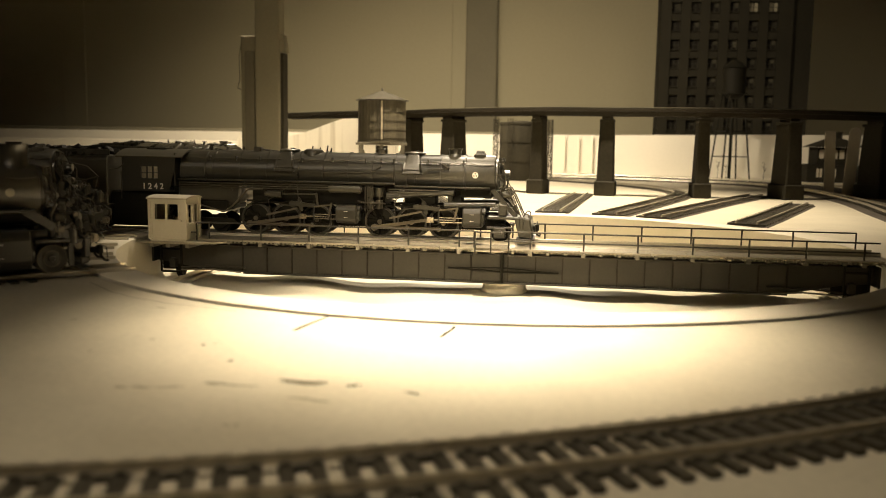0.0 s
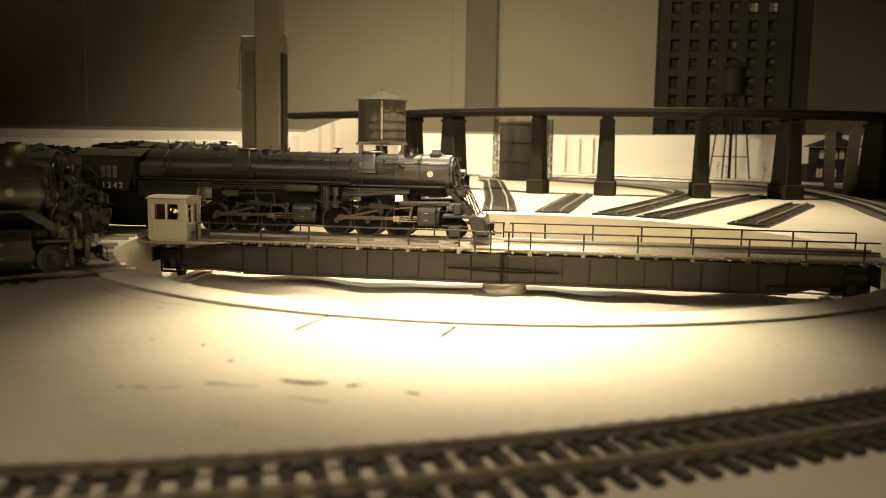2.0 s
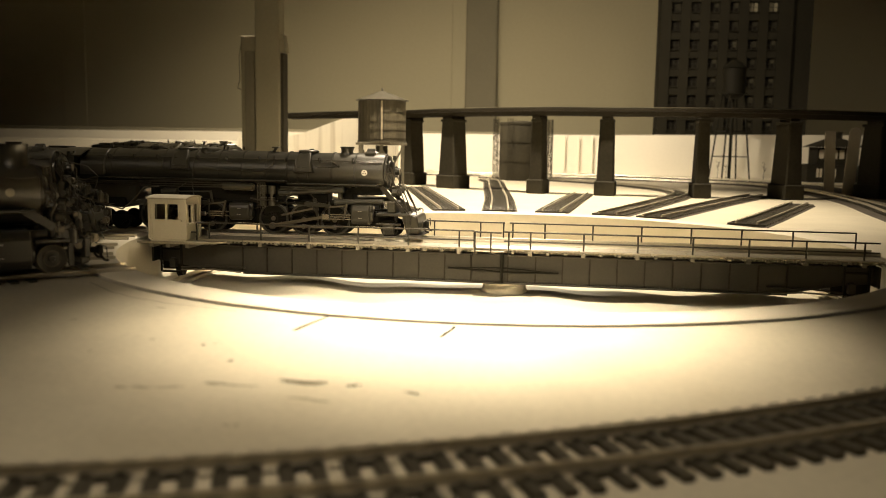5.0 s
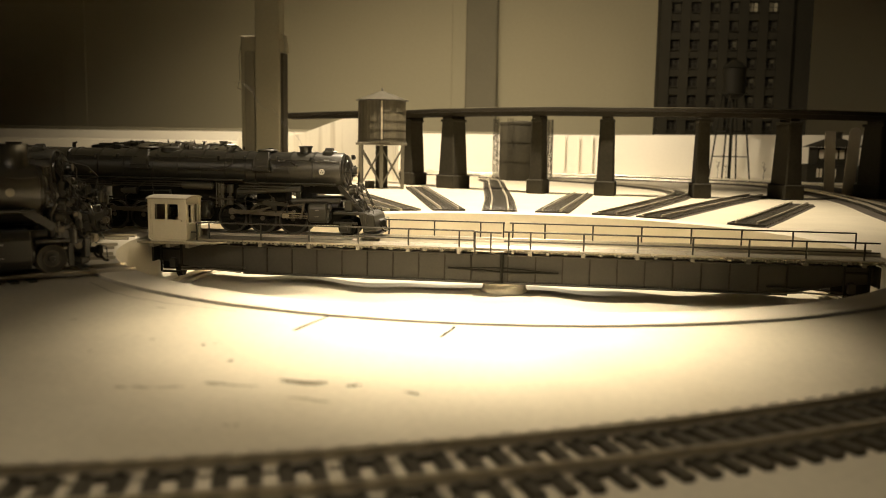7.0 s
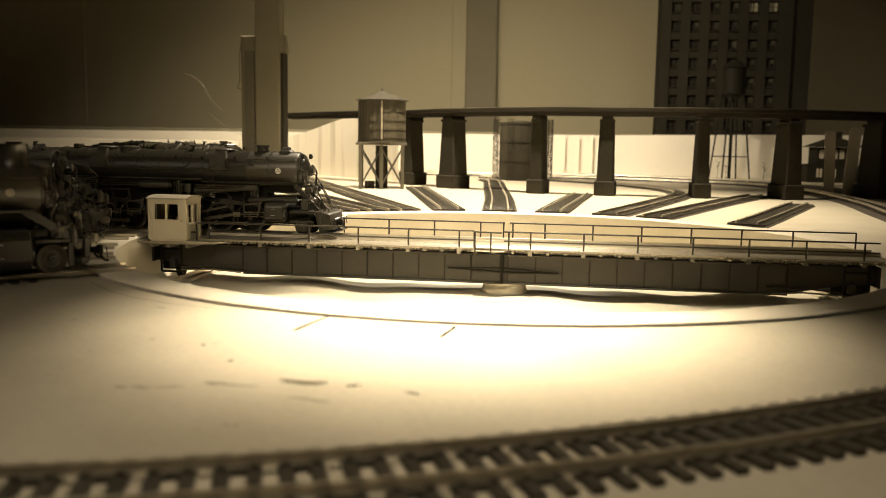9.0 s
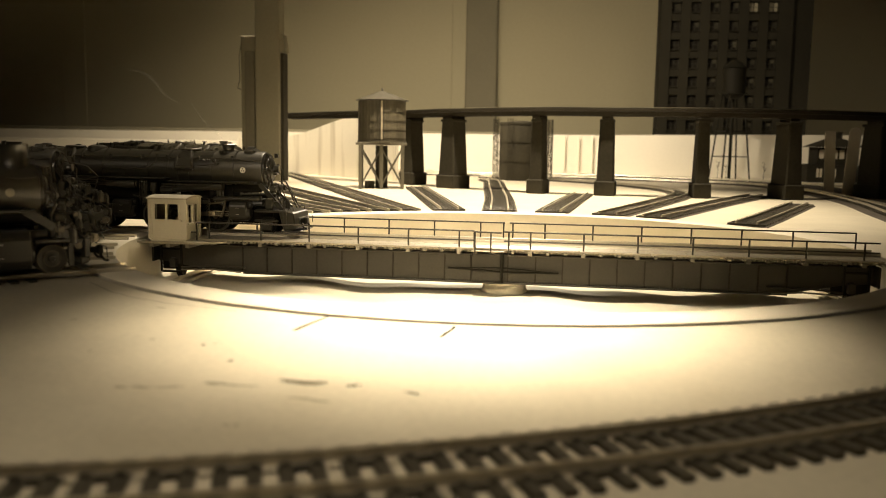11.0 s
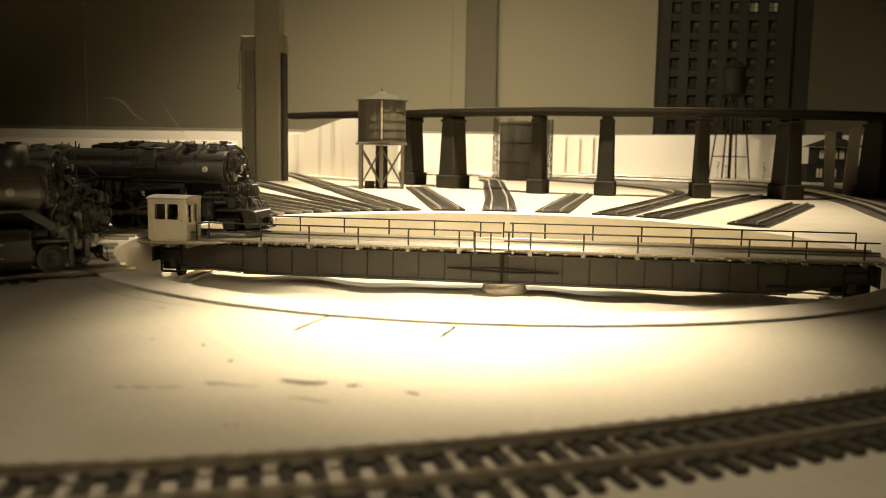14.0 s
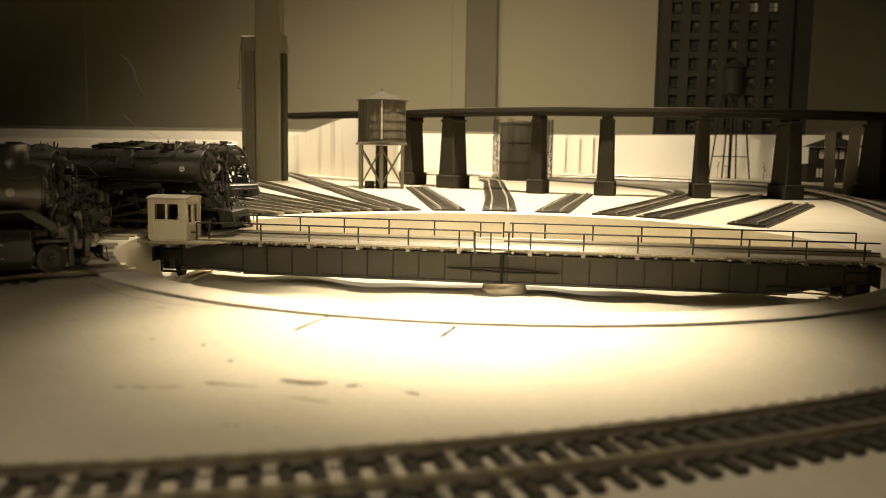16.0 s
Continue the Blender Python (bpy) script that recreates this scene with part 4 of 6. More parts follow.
# bare model shrubs before the backdrop
for x, y, h in ((0.335, 1.26, 0.034), (0.352, 1.262, 0.026), (0.425, 1.262, 0.033), (0.445, 1.265, 0.022)):
    bm = BM()
    rod(bm, (0, 0, 0), (0.001, 0, h), 0.0007, 0.0003, n=5)
    for k in range(7):
        a, z = rnd.uniform(0, 6.28), h * rnd.uniform(0.35, 0.95)
        rod(bm, (0.0005, 0, z), (0.005 * math.cos(a), 0.005 * math.sin(a), z + 0.007), 0.0004, 0.0002, n=4)
    ob = tagged(part("bare_shrub", bm, TIMBER), "thin bare model shrub before the white backdrop", "shrub", "bare shrubs")
    ob.location = (x, y, 0)


# ---- marks on the baseboard ----
def mark(name, pts, wide, mat, label):
    bm = BM()
    lft, rgt = offset_line(pts, wide / 2), offset_line(pts, -wide / 2)
    rows = [[bm.verts.new((*p, 0.0002)) for p in r] for r in zip(lft, rgt)]
    for p, q in zip(rows, rows[1:]):
        bm.faces.new((p[0], p[1], q[1], q[0]))
    bmesh.ops.recalc_face_normals(bm, faces=bm.faces)
    return tagged(part(name, bm, mat), label, "mark", kind="stuff")


mark("pencil_line", [(-0.0455, -0.2695), (-0.0430, -0.2560), (-0.0408, -0.2455)], 0.0013, FELT, "short dark pencil line on the board")
mark("pencil_line", [(0.0043, -0.2690), (0.0052, -0.2620), (0.0066, -0.2545), (0.0064, -0.2505)], 0.0013, FELT, "short dark pencil line on the board")


def smudge(x, y, half_x, half_y, turn, mat, label, seed, name="scuff"):
    """A ragged flat blot on the board."""
    g = random.Random(seed)
    n = 26
    ph = [g.uniform(0, 6.28) for _ in range(4)]
    bm = BM()
    vs = []
    for i in range(n):
        a = 2 * math.pi * i / n
        k = 1 + 0.20 * math.sin(2 * a + ph[0]) + 0.18 * math.sin(3 * a + ph[1]) + 0.16 * math.sin(5 * a + ph[2]) + 0.12 * math.sin(11 * a + ph[3])
        vs.append(bm.verts.new((half_x * k * math.cos(a), half_y * k * math.sin(a), 0)))
    bm.faces.new(vs)
    ob = tagged(part(name, bm, mat), label, "mark", kind="stuff")
    ob.matrix_basis = pose(x, y, 0.0002 + seed * 0.000004, 0, 0, turn)


FAINT = material("faint_grey_rub", (0.36, 0.32, 0.22), 0.7, grain=500, vary=0.12, bump=0)
RUB = material("grey_brown_rub", (0.18, 0.155, 0.10), 0.7, grain=500, vary=0.2, bump=0)
for k, (x, y, hx, hy, a, mt) in enumerate((
    (-0.0222, -0.3290, 0.0066, 0.00115, 1, RUB), (-0.0262, -0.3280, 0.0030, 0.0010, -14, RUB), (-0.0095, -0.3290, 0.0019, 0.0010, 2, RUB),
    (-0.0190, -0.3426, 0.0026, 0.0008, -6, FAINT), (-0.0142, -0.3438, 0.0020, 0.0008, -6, FAINT), (0.0070, -0.3327, 0.0025, 0.0007, -16, RUB),
    (-0.0455, -0.3345, 0.0034, 0.0009, -8, FAINT), (-0.0390, -0.3350, 0.0050, 0.0006, 2, FAINT), (-0.0550, -0.3400, 0.0032, 0.0006, 14, FAINT), (-0.0622, -0.3416, 0.0022, 0.0007, 10, FAINT), (-0.0672, -0.3426, 0.0018, 0.0006, 10, FAINT),
    (-0.0503, -0.3118, 0.0009, 0.0009, 0, RUB), (-0.0659, -0.2954, 0.0006, 0.0010, 20, RUB), (-0.0630, -0.2930, 0.0005, 0.0005, 0, FAINT), (-0.0846, -0.2918, 0.0008, 0.0006, 0, FAINT),
    (-0.1061, -0.2435, 0.0016, 0.0006, -20, FAINT), (-0.0293, -0.3651, 0.0008, 0.0005, 0, FAINT), (-0.0270, -0.3649, 0.0007, 0.0005, 0, FAINT),
    (-0.0315, -0.2572, 0.0009, 0.0005, 0, RUB), (-0.0285, -0.2569, 0.0006, 0.0004, 0, RUB), (-0.0262, -0.2567, 0.0006, 0.0005, 0, FAINT), (-0.0243, -0.2565, 0.0004, 0.0004, 0, RUB),
    (-0.1250, -0.2700, 0.0012, 0.0005, -10, FAINT), (-0.0950, -0.3100, 0.0006, 0.0005, 0, FAINT))):
    smudge(x, y, hx, hy * 1.4, a, mt, "ragged grey rub mark on the painted board", k)
mark("hairline_crack", [(-0.1631, -0.1965), (-0.1406, -0.2172), (-0.1254, -0.2267), (-0.1071, -0.2347), (-0.0943, -0.2377), (-0.0761, -0.2433)], 0.0004, RUB, "hairline crack round the turntable rim")


# ---- engines ----
CRANK, WHEEL_Z = 0.0044, 0.0130
PIN = (-0.62 * CRANK, -0.78 * CRANK)
FRONT_AXLES, REAR_AXLES = (-0.0750, -0.0545, -0.0340), (-0.1575, -0.1370, -0.1165)


def driver_wheel():
    """A spoked driving wheel about its centre, outer face towards -y."""
    tyre = lathe(BM(), [(0.0086, 0.0011), (0.0099, 0.0010), (0.0098, -0.0006), (0.0104, -0.0009), (0.0102, -0.0014), (0.0086, -0.0014), (0.0086, 0.0011)], 36, Y_AXIS(0, 0, 0))
    hub = BM()
    rod(hub, (0, 0.0008, 0), (0, 0.0012, 0), 0.0087, n=28)
    rod(hub, (0, -0.0012, 0), (0, 0.0012, 0), 0.0026, n=16)
    for k in range(15):
        a = 2 * math.pi * k / 15
        rod(hub, (0.002 * math.cos(a), 0, 0.002 * math.sin(a)), (0.0088 * math.cos(a), 0, 0.0088 * math.sin(a)), 0.00050, n=5)
    pts = []
    a0 = math.atan2(-PIN[1], -PIN[0])
    for i in range(11):
        a = a0 - 0.85 + 1.7 * i / 10
        pts.append((0.0087 * math.cos(a), 0.0087 * math.sin(a)))
    pts += [(0.0052 * math.cos(a0 + 0.75), 0.0052 * math.sin(a0 + 0.75)), (0.0046 * math.cos(a0), 0.0046 * math.sin(a0)), (0.0052 * math.cos(a0 - 0.75), 0.0052 * math.sin(a0 - 0.75))]
    prism(hub, pts, "y", -0.0010, 0.0008)
    rod(hub, (PIN[0], -0.0016, PIN[1]), (PIN[0], 0.0006, PIN[1]), 0.0021, n=14)
    pin = BM()
    rod(pin, (PIN[0], -0.0056, PIN[1]), (PIN[0], -0.0016, PIN[1]), 0.0012, n=12)
    rod(pin, (0, -0.0018, 0), (0, -0.0012, 0), 0.0015, n=12)
    return tyre, hub, pin


def bogie_wheel(r):
    return lathe(BM(), [(0.0001, 0.0016), (0.0012, 0.0016), (0.0015, 0.0008), (r * 0.55, 0.0004), (r * 0.80, 0.0009), (r, 0.0010), (r * 0.99, -0.0006), (r + 0.0006, -0.0009), (r + 0.0005, -0.0014), (0.0001, -0.0014)], 30, Y_AXIS(0, 0, 0))


def link_bar(bm, a, b, y0, y1, w0, w1=None):
    """A flat tapered bar in the xz plane with rounded ends."""
    w1 = w0 if w1 is None else w1
    a, b = Vector(a), Vector(b)
    d = (b - a).normalized()
    n = Vector((-d.y, d.x))
    ang = math.atan2(d.y, d.x)
    pts = [(b.x + w1 * math.cos(ang + t), b.y + w1 * math.sin(ang + t)) for t in np.linspace(-1.57, 1.57, 7)]
    pts += [(a.x + w0 * math.cos(ang + t), a.y + w0 * math.sin(ang + t)) for t in np.linspace(1.57, 4.71, 7)]
    prism(bm, pts, "y", min(y0, y1), max(y0, y1))


def loco(label, m, cz=0.0440, low_cyl=False, group="steam engines"):
    t = thing("steam_locomotive", label, "locomotive", group, m)
    r1, r2 = 0.0117, 0.0124
    # --- boiler, smokebox, firebox
    bm = lathe(BM(), [(0.0001, -0.205), (r2, -0.205), (r2, -0.150), (r1 + 0.0003, -0.085), (r1, -0.045), (r1, -0.036)], 48, X_AXIS(0, 0, cz))
    part("boiler", bm, BLACK, t, "long black boiler with bands", True)
    bm = lathe(BM(), [(r1 + 0.0002, -0.036), (r1 + 0.0002, -0.0035), (r1 - 0.0003, -0.0022), (0.0108, -0.0020), (0.0001, -0.0020)], 48, X_AXIS(0, 0, cz))
    sb = part("smokebox", bm, SMOKEBOX, t, "", True)
    bm = lathe(BM(), [(0.0106, -0.0019), (0.0106, -0.0006), (0.0100, -0.0002), (0.0082, 0.0), (0.0080, 0.0008), (0.0060, 0.0022), (0.0030, 0.0030), (0.0001, 0.0032)], 40, X_AXIS(0, 0, cz))
    fd = part("smokebox_door", bm, BLACK, sb, "round bolted smokebox door", True)
    bm = BM()
    for k in range(22):
        a = 2 * math.pi * k / 22
        rod(bm, (-0.0008, 0.0093 * math.cos(a), cz + 0.0093 * math.sin(a)), (0.0004, 0.0093 * math.cos(a), cz + 0.0093 * math.sin(a)), 0.00045, n=5)
    box(bm, (0.0004, -0.0085, cz - 0.0005), (0.0036, 0.0085, cz + 0.0005), 0.0002)
    tagged(part("bolt_ring", bm, PIPE, sb), kind="stuff")
    bm = BM()
    rod(bm, (0.0025, 0, cz + 0.0006), (0.0062, 0, cz + 0.0006), 0.0024, n=16)
    box(bm, (0.0010, -0.0022, cz - 0.0032), (0.0052, 0.0022, cz - 0.0020), 0.0002)
    part("headlight", bm, BLACK, t)
    part("lens", rod(BM(), (0.0062, 0, cz + 0.0006), (0.0065, 0, cz + 0.0006), 0.0020, n=16), PALEGLASS, t, "pale headlight lens")
    for x in (-0.021, -0.0365, -0.052, -0.066, -0.080, -0.096, -0.112, -0.1285, -0.150, -0.168, -0.186):
        rr = r1 + (r2 - r1) * min(1, max(0, (-x - 0.045) / 0.105)) + 0.0003
        part("boiler_band", lathe(BM(), [(rr, x - 0.0006), (rr + 0.0003, x - 0.0005), (rr + 0.0003, x + 0.0005), (rr, x + 0.0006)], 44, X_AXIS(0, 0, cz)), BLACK, t)
    bm = BM()
    prism(bm, [(-0.0135, cz - 0.006), (0.0135, cz - 0.006), (0.0130, cz + 0.003), (0.0112, cz + 0.0070), (0.0080, cz + 0.0103), (0.0042, cz + 0.0122), (-0.0042, cz + 0.0122), (-0.0080, cz + 0.0103), (-0.0112, cz + 0.0070), (-0.0130, cz + 0.003)], "x", -0.2085, -0.1900, 0.0010)
    prism(bm, [(-0.2085, cz - 0.0190), (-0.1800, cz - 0.0235), (-0.1670, cz - 0.0215), (-0.1650, cz - 0.0072), (-0.2085, cz - 0.0072)], "y", -0.0152, 0.0152, 0.0012)
    part("firebox", bm, BLACK, t)
    for x in (-0.196, -0.188, -0.180, -0.172):
        bm = BM()
        rod(bm, (x, -0.0158, cz - 0.0075 - (x + 0.196) * 0.22), (x, -0.0150, cz - 0.0075 - (x + 0.196) * 0.22), 0.0009, n=8)
        part("washout_plug", bm, PIPE, t)
    prof = [(-0.0155, cz - 0.026), (0.0155, cz - 0.026), (0.0165, cz - 0.0195), (-0.0165, cz - 0.0195)]
    part("ash_pan", prism(BM(), prof, "x", -0.205, -0.174, 0.0008), FRAMEBLACK, t)
    # --- boiler mountings
    def saddle(name, x0, x1, hi):
        bm = BM()
        prism(bm, [(x0, cz - 0.001), (x1, cz - 0.001), (x1 - 0.0008, cz + 0.006), (x1 - 0.0022, cz + 0.0105), (x1 - 0.0035, cz + hi), (x0 + 0.0035, cz + hi), (x0 + 0.0022, cz + 0.0105), (x0 + 0.0008, cz + 0.006)], "y", -0.0142, 0.0142, 0.0007)
        for v in bm.verts:
            if v.co.z > cz + 0.006:
                v.co.y *= max(0.36, 1 - ((v.co.z - cz - 0.006) / (hi - 0.006)) ** 1.6 * 0.64)
        s = part(name, bm, SMOKEBOX, t, "", True)
        part("ledge", box(BM(), (x0 - 0.0006, -0.0148, cz - 0.0004), (x1 + 0.0006, 0.0148, cz + 0.0003), 0.0002), BLACK, s)
        part("ledge", box(BM(), (x0 - 0.0002, -0.0145, cz + 0.0022), (x1 + 0.0002, 0.0145, cz + 0.0026), 0.0001), BLACK, s)
        bm = lathe(BM(), [(0.0048, cz + hi - 0.0016), (0.0066, cz + hi - 0.0004), (0.0068, cz + hi + 0.0004), (0.0058, cz + hi + 0.0010), (0.0001, cz + hi + 0.0013)], 24, Matrix.Translation(((x0 + x1) / 2, 0, 0)))
        rod(bm, ((x0 + x1) / 2 + 0.002, 0, cz + hi + 0.0006), ((x0 + x1) / 2 + 0.002, 0, cz + hi + 0.0018), 0.0016, n=12)
        part("hatch", bm, SMOKEBOX, s)
    saddle("sandbox", -0.0605, -0.0480, 0.0124)
    saddle("sandbox", -0.1440, -0.1310, 0.0129)
    part("steam_dome", lathe(BM(), [(0.0075, cz + 0.0085), (0.0068, cz + 0.0118), (0.0060, cz + 0.0134), (0.0040, cz + 0.0142), (0.0001, cz + 0.0144)], 28, Matrix.Translation((-0.1215, 0, 0))), SMOKEBOX, t, "", True)
    bm = lathe(BM(), [(0.0062, cz + 0.0095), (0.0046, cz + 0.0114), (0.0038, cz + 0.0124), (0.0041, cz + 0.0146), (0.0047, cz + 0.0154), (0.0047, cz + 0.0159), (0.0038, cz + 0.0159), (0.0034, cz + 0.0110)], 28, Matrix.Translation((-0.0285, 0, 0))) if not low_cyl else lathe(BM(), [(0.0078, cz + 0.0080), (0.0066, cz + 0.0112), (0.0062, cz + 0.0125), (0.0060, cz + 0.0195), (0.0064, cz + 0.0205), (0.0050, cz + 0.0205), (0.0048, cz + 0.0120)], 32, Matrix.Translation((-0.0105, 0, 0)))
    part("chimney", bm, BLACK, t, "", True)
    bm = BM()
    if low_cyl:
        box(bm, (-0.0300, -0.0055, cz + 0.0092), (-0.0220, 0.0055, cz + 0.0132), 0.0010)
    else:
        box(bm, (-0.0160, -0.0055, cz + 0.0092), (-0.0086, 0.0055, cz + 0.0132), 0.0010)
    rod(bm, (-0.0150 - 0.013 * low_cyl, 0, cz + 0.0128), (-0.0100 - 0.013 * low_cyl, 0, cz + 0.0128), 0.0022, n=12)
    part("feedwater_heater", bm, SMOKEBOX, t)
    bm = BM()
    for x, h in ((-0.1230, 0.0160), (-0.1180, 0.0152), (-0.1130, 0.0165), (-0.1105, 0.0150)):
        rod(bm, (x, 0.001, cz + 0.011), (x + 0.0006, 0.001, cz + h), 0.0007, 0.0004, n=6)
    part("safety_valve", bm, PIPE, t)
    bm = BM()
    box(bm, (-0.1615, -0.0030, cz + 0.0117), (-0.1565, 0.0030, cz + 0.0150), 0.0006)
    rod(bm, (-0.1560, 0, cz + 0.0133), (-0.1460, 0, cz + 0.0122), 0.0006, n=6)
    part("turbo_generator", bm, PIPE, t)
    bm = BM()
    rod(bm, (-0.1915, 0, cz + 0.0110), (-0.1915, 0, cz + 0.0160), 0.0011, n=8)
    rod(bm, (-0.1930, 0, cz + 0.0135), (-0.1895, 0, cz + 0.0160), 0.0006, n=6)
    part("whistle", bm, PIPE, t)
    bm = BM()
    rod(bm, (-0.0775, -0.0018, cz + 0.0115), (-0.0755, -0.0018, cz + 0.0150), 0.0010, n=8)
    box(bm, (-0.0785, -0.0030, cz + 0.0143), (-0.0740, 0.0006, cz + 0.0152), 0.0002)
    part("bell", bm, PIPE, t)
    for s in (-1, 1):
        # handrails with stanchions
        bm = BM()
        wire(bm, [(-0.196, s * 0.0118, cz + 0.0074), (-0.085, s * 0.0112, cz + 0.0074), (-0.020, s * 0.0110, cz + 0.0070), (-0.010, s * 0.0112, cz + 0.0058), (-0.003, s * 0.0110, cz + 0.0064)], 0.00035, 5)
        part("handrail", bm, PIPE, t)
        for x in (-0.188, -0.170, -0.154, -0.126, -0.106, -0.084, -0.066, -0.044, -0.022):
            part("stanchion", box(BM(), (x - 0.0004, min(s * 0.0092, s * 0.0122), cz + 0.0060), (x + 0.0004, max(s * 0.0092, s * 0.0122), cz + 0.0088), 0.0001), BLACK, t)
        # pipes along the boiler side
        bm = BM()
        wire(bm, [(-0.112, s * 0.0128, cz - 0.0002), (-0.081, s * 0.0124, cz - 0.0002), (-0.077, s * 0.0120, cz + 0.0020), (-0.0745, s * 0.0116, cz + 0.0040), (-0.0745, s * 0.009, cz + 0.0090)], 0.0005)
        part("side_pipe", bm, PIPE, t)
        bm = BM()
        wire(bm, [(-0.032, s * 0.0122, cz + 0.0032), (-0.045, s * 0.0124, cz + 0.0026)], 0.0004)
        wire(bm, [(-0.035, s * 0.0105, cz + 0.0058), (-0.031, s * 0.0124, cz + 0.0034)], 0.0010)
        for k in range(9):
            rod(bm, (-0.043 + k * 0.0014, s * 0.0108, cz + 0.0066), (-0.0427 + k * 0.0014, s * 0.0110, cz + 0.0056), 0.0004, n=5)
        part("side_pipe", bm, PIPE, t)
        # running boards and the pipes below them
        part("running_board", box(BM(), (-0.2080, min(s * 0.0110, s * 0.0172), cz - 0.0070), (-0.0650, max(s * 0.0110, s * 0.0172), cz - 0.0060), 0.0002), BLACK, t)
        part("running_board", box(BM(), (-0.0645, min(s * 0.0105, s * 0.0165), cz - 0.0085), (-0.0050, max(s * 0.0105, s * 0.0165), cz - 0.0076), 0.0002), BLACK, t)
        bm = BM()
        for k in range(3):
            rod(bm, (-0.2070, s * 0.0170, cz - 0.0084 - k * 0.0014), (-0.1040 + k * 0.004, s * 0.0170, cz - 0.0084 - k * 0.0014), 0.00040, n=5)
        for k in range(2):
            rod(bm, (-0.0680, s * 0.0168, cz - 0.0100 - k * 0.0014), (-0.0365, s * 0.0168, cz - 0.0100 - k * 0.0014), 0.00042, n=5)
        tagged(part("pipe_run", bm, PIPE, t, "thin dark pipes under the running board"), kind="stuff")
        part("air_tank", rod(rod(BM(), (-0.1060, s * 0.0150, cz - 0.0105), (-0.0865, s * 0.0150, cz - 0.0105), 0.0026, n=18), (-0.1072, s * 0.0150, cz - 0.0105), (-0.0853, s * 0.0150, cz - 0.0105), 0.0018, n=14), SMOKEBOX, t, "horizontal air reservoir", True)
        bm = BM()
        for x in (-0.0800, -0.0745):
            rod(bm, (x, s * 0.0145, cz - 0.0225), (x, s * 0.0145, cz - 0.0170), 0.0022, n=14)
            rod(bm, (x, s * 0.0145, cz - 0.0150), (x, s * 0.0145, cz - 0.0095), 0.0024, n=14)
            rod(bm, (x, s * 0.0145, cz - 0.0172), (x, s * 0.0145, cz - 0.0148), 0.0010, n=8)
        part("air_pump", bm, SMOKEBOX, t)
        bm = BM()
        rod(bm, (-0.0700, s * 0.0130, cz - 0.0140), (-0.0330, s * 0.0130, cz - 0.0112), 0.0021, n=14)
        rod(bm, (-0.0335, s * 0.0130, cz - 0.0112), (-0.0270, s * 0.0130, cz - 0.0108), 0.0026, n=14)
        rod(bm, (-0.0300, s * 0.0130, cz - 0.0112), (-0.0290, s * 0.0130, cz - 0.0200), 0.0016, n=12)
        part("steam_pipe", bm, BLACK, t, "", True)
        part("steam_pipe", rod(BM(), (-0.0330, s * 0.0145, cz - 0.0190), (-0.0010, s * 0.0145, cz - 0.0180), 0.0017, n=12), BLACK, t, "", True)
        # cylinders with valve chests
        cylinders = ((-0.0210, -0.0090, 0.0068), (-0.1016, -0.0881, 0.0064)) if not low_cyl else ((-0.0330, -0.0080, 0.0096), (-0.1016, -0.0881, 0.0064))
        for x0, x1, h in cylinders:
            zc = 0.0178 if not low_cyl else 0.0150
            y = s * (0.0150 if h < 0.008 else 0.0140)
            pts = [(y - h * 0.75, zc - h * 0.55), (y - h * 0.4, zc - h * 0.92), (y + h * 0.4, zc - h * 0.92), (y + h * 0.75, zc - h * 0.55), (y + h * 0.75, zc + h * 0.5), (y + h * 0.55, zc + h * 0.9), (y - h * 0.55, zc + h * 0.9), (y - h * 0.75, zc + h * 0.5)]
            c = part("cylinder", prism(BM(), pts, "x", x0, x1, 0.0007), BLACK, t, "square-shouldered steam cylinder")
            bm = BM()
            rod(bm, (x1, y, zc - h * 0.2), (x1 + 0.0014, y, zc - h * 0.2), h * 0.55, h * 0.45, n=18)
            rod(bm, (x1, y, zc + h * 0.55), (x1 + 0.0018, y, zc + h * 0.55), h * 0.30, n=12)
            part("cylinder_head", bm, BLACK, c)
            bm = BM()
            for k in (-0.3, 0.3):
                box(bm, ((x0 + x1) / 2 - 0.0012, y + s * (h * 0.75 + 0.0001) - 0.0002, zc + k * h - 0.0001), ((x0 + x1) / 2 + 0.0012, y + s * (h * 0.75 + 0.0001) + 0.0002, zc + k * h + 0.0001))
            part("casing_line", bm, WHITE, c)
            # guides
            for dz in (-0.0016, 0.0012):
                part("guide_bar", box(BM(), (x0 - 0.0150, s * 0.0142 - 0.0008, 0.0158 + dz - 0.0003), (x0, s * 0.0142 + 0.0008, 0.0158 + dz + 0.0003)), BRIGHT, t, "bright crosshead guide")
            # valve gear: bracket, expansion link, radius rod, combination lever
            bm = BM()
            box(bm, (x0 - 0.0160, s * 0.0146 - 0.0004, 0.0130), (x0 - 0.0150, s * 0.0146 + 0.0004, 0.0250), 0.0001)
            link_bar(bm, (x0 - 0.0300, 0.0235), (x0 - 0.0150, 0.0225), s * 0.0150, s * 0.0158, 0.0016, 0.0010)
            link_bar(bm, (x0 - 0.0250, 0.0260), (x0 - 0.0235, 0.0200), s * 0.0146, s * 0.0152, 0.0012)
            part("gear_bracket", bm, BLACK, t)
            bm = BM()
            link_bar(bm, (x0 - 0.0145, 0.0218), (x0 - 0.0035, 0.0232), s * 0.0160, s * 0.0165, 0.0005)
            link_bar(bm, (x0 - 0.0035, 0.0238), (x0 - 0.0058, 0.0140), s * 0.0160, s * 0.0166, 0.0007, 0.0005)
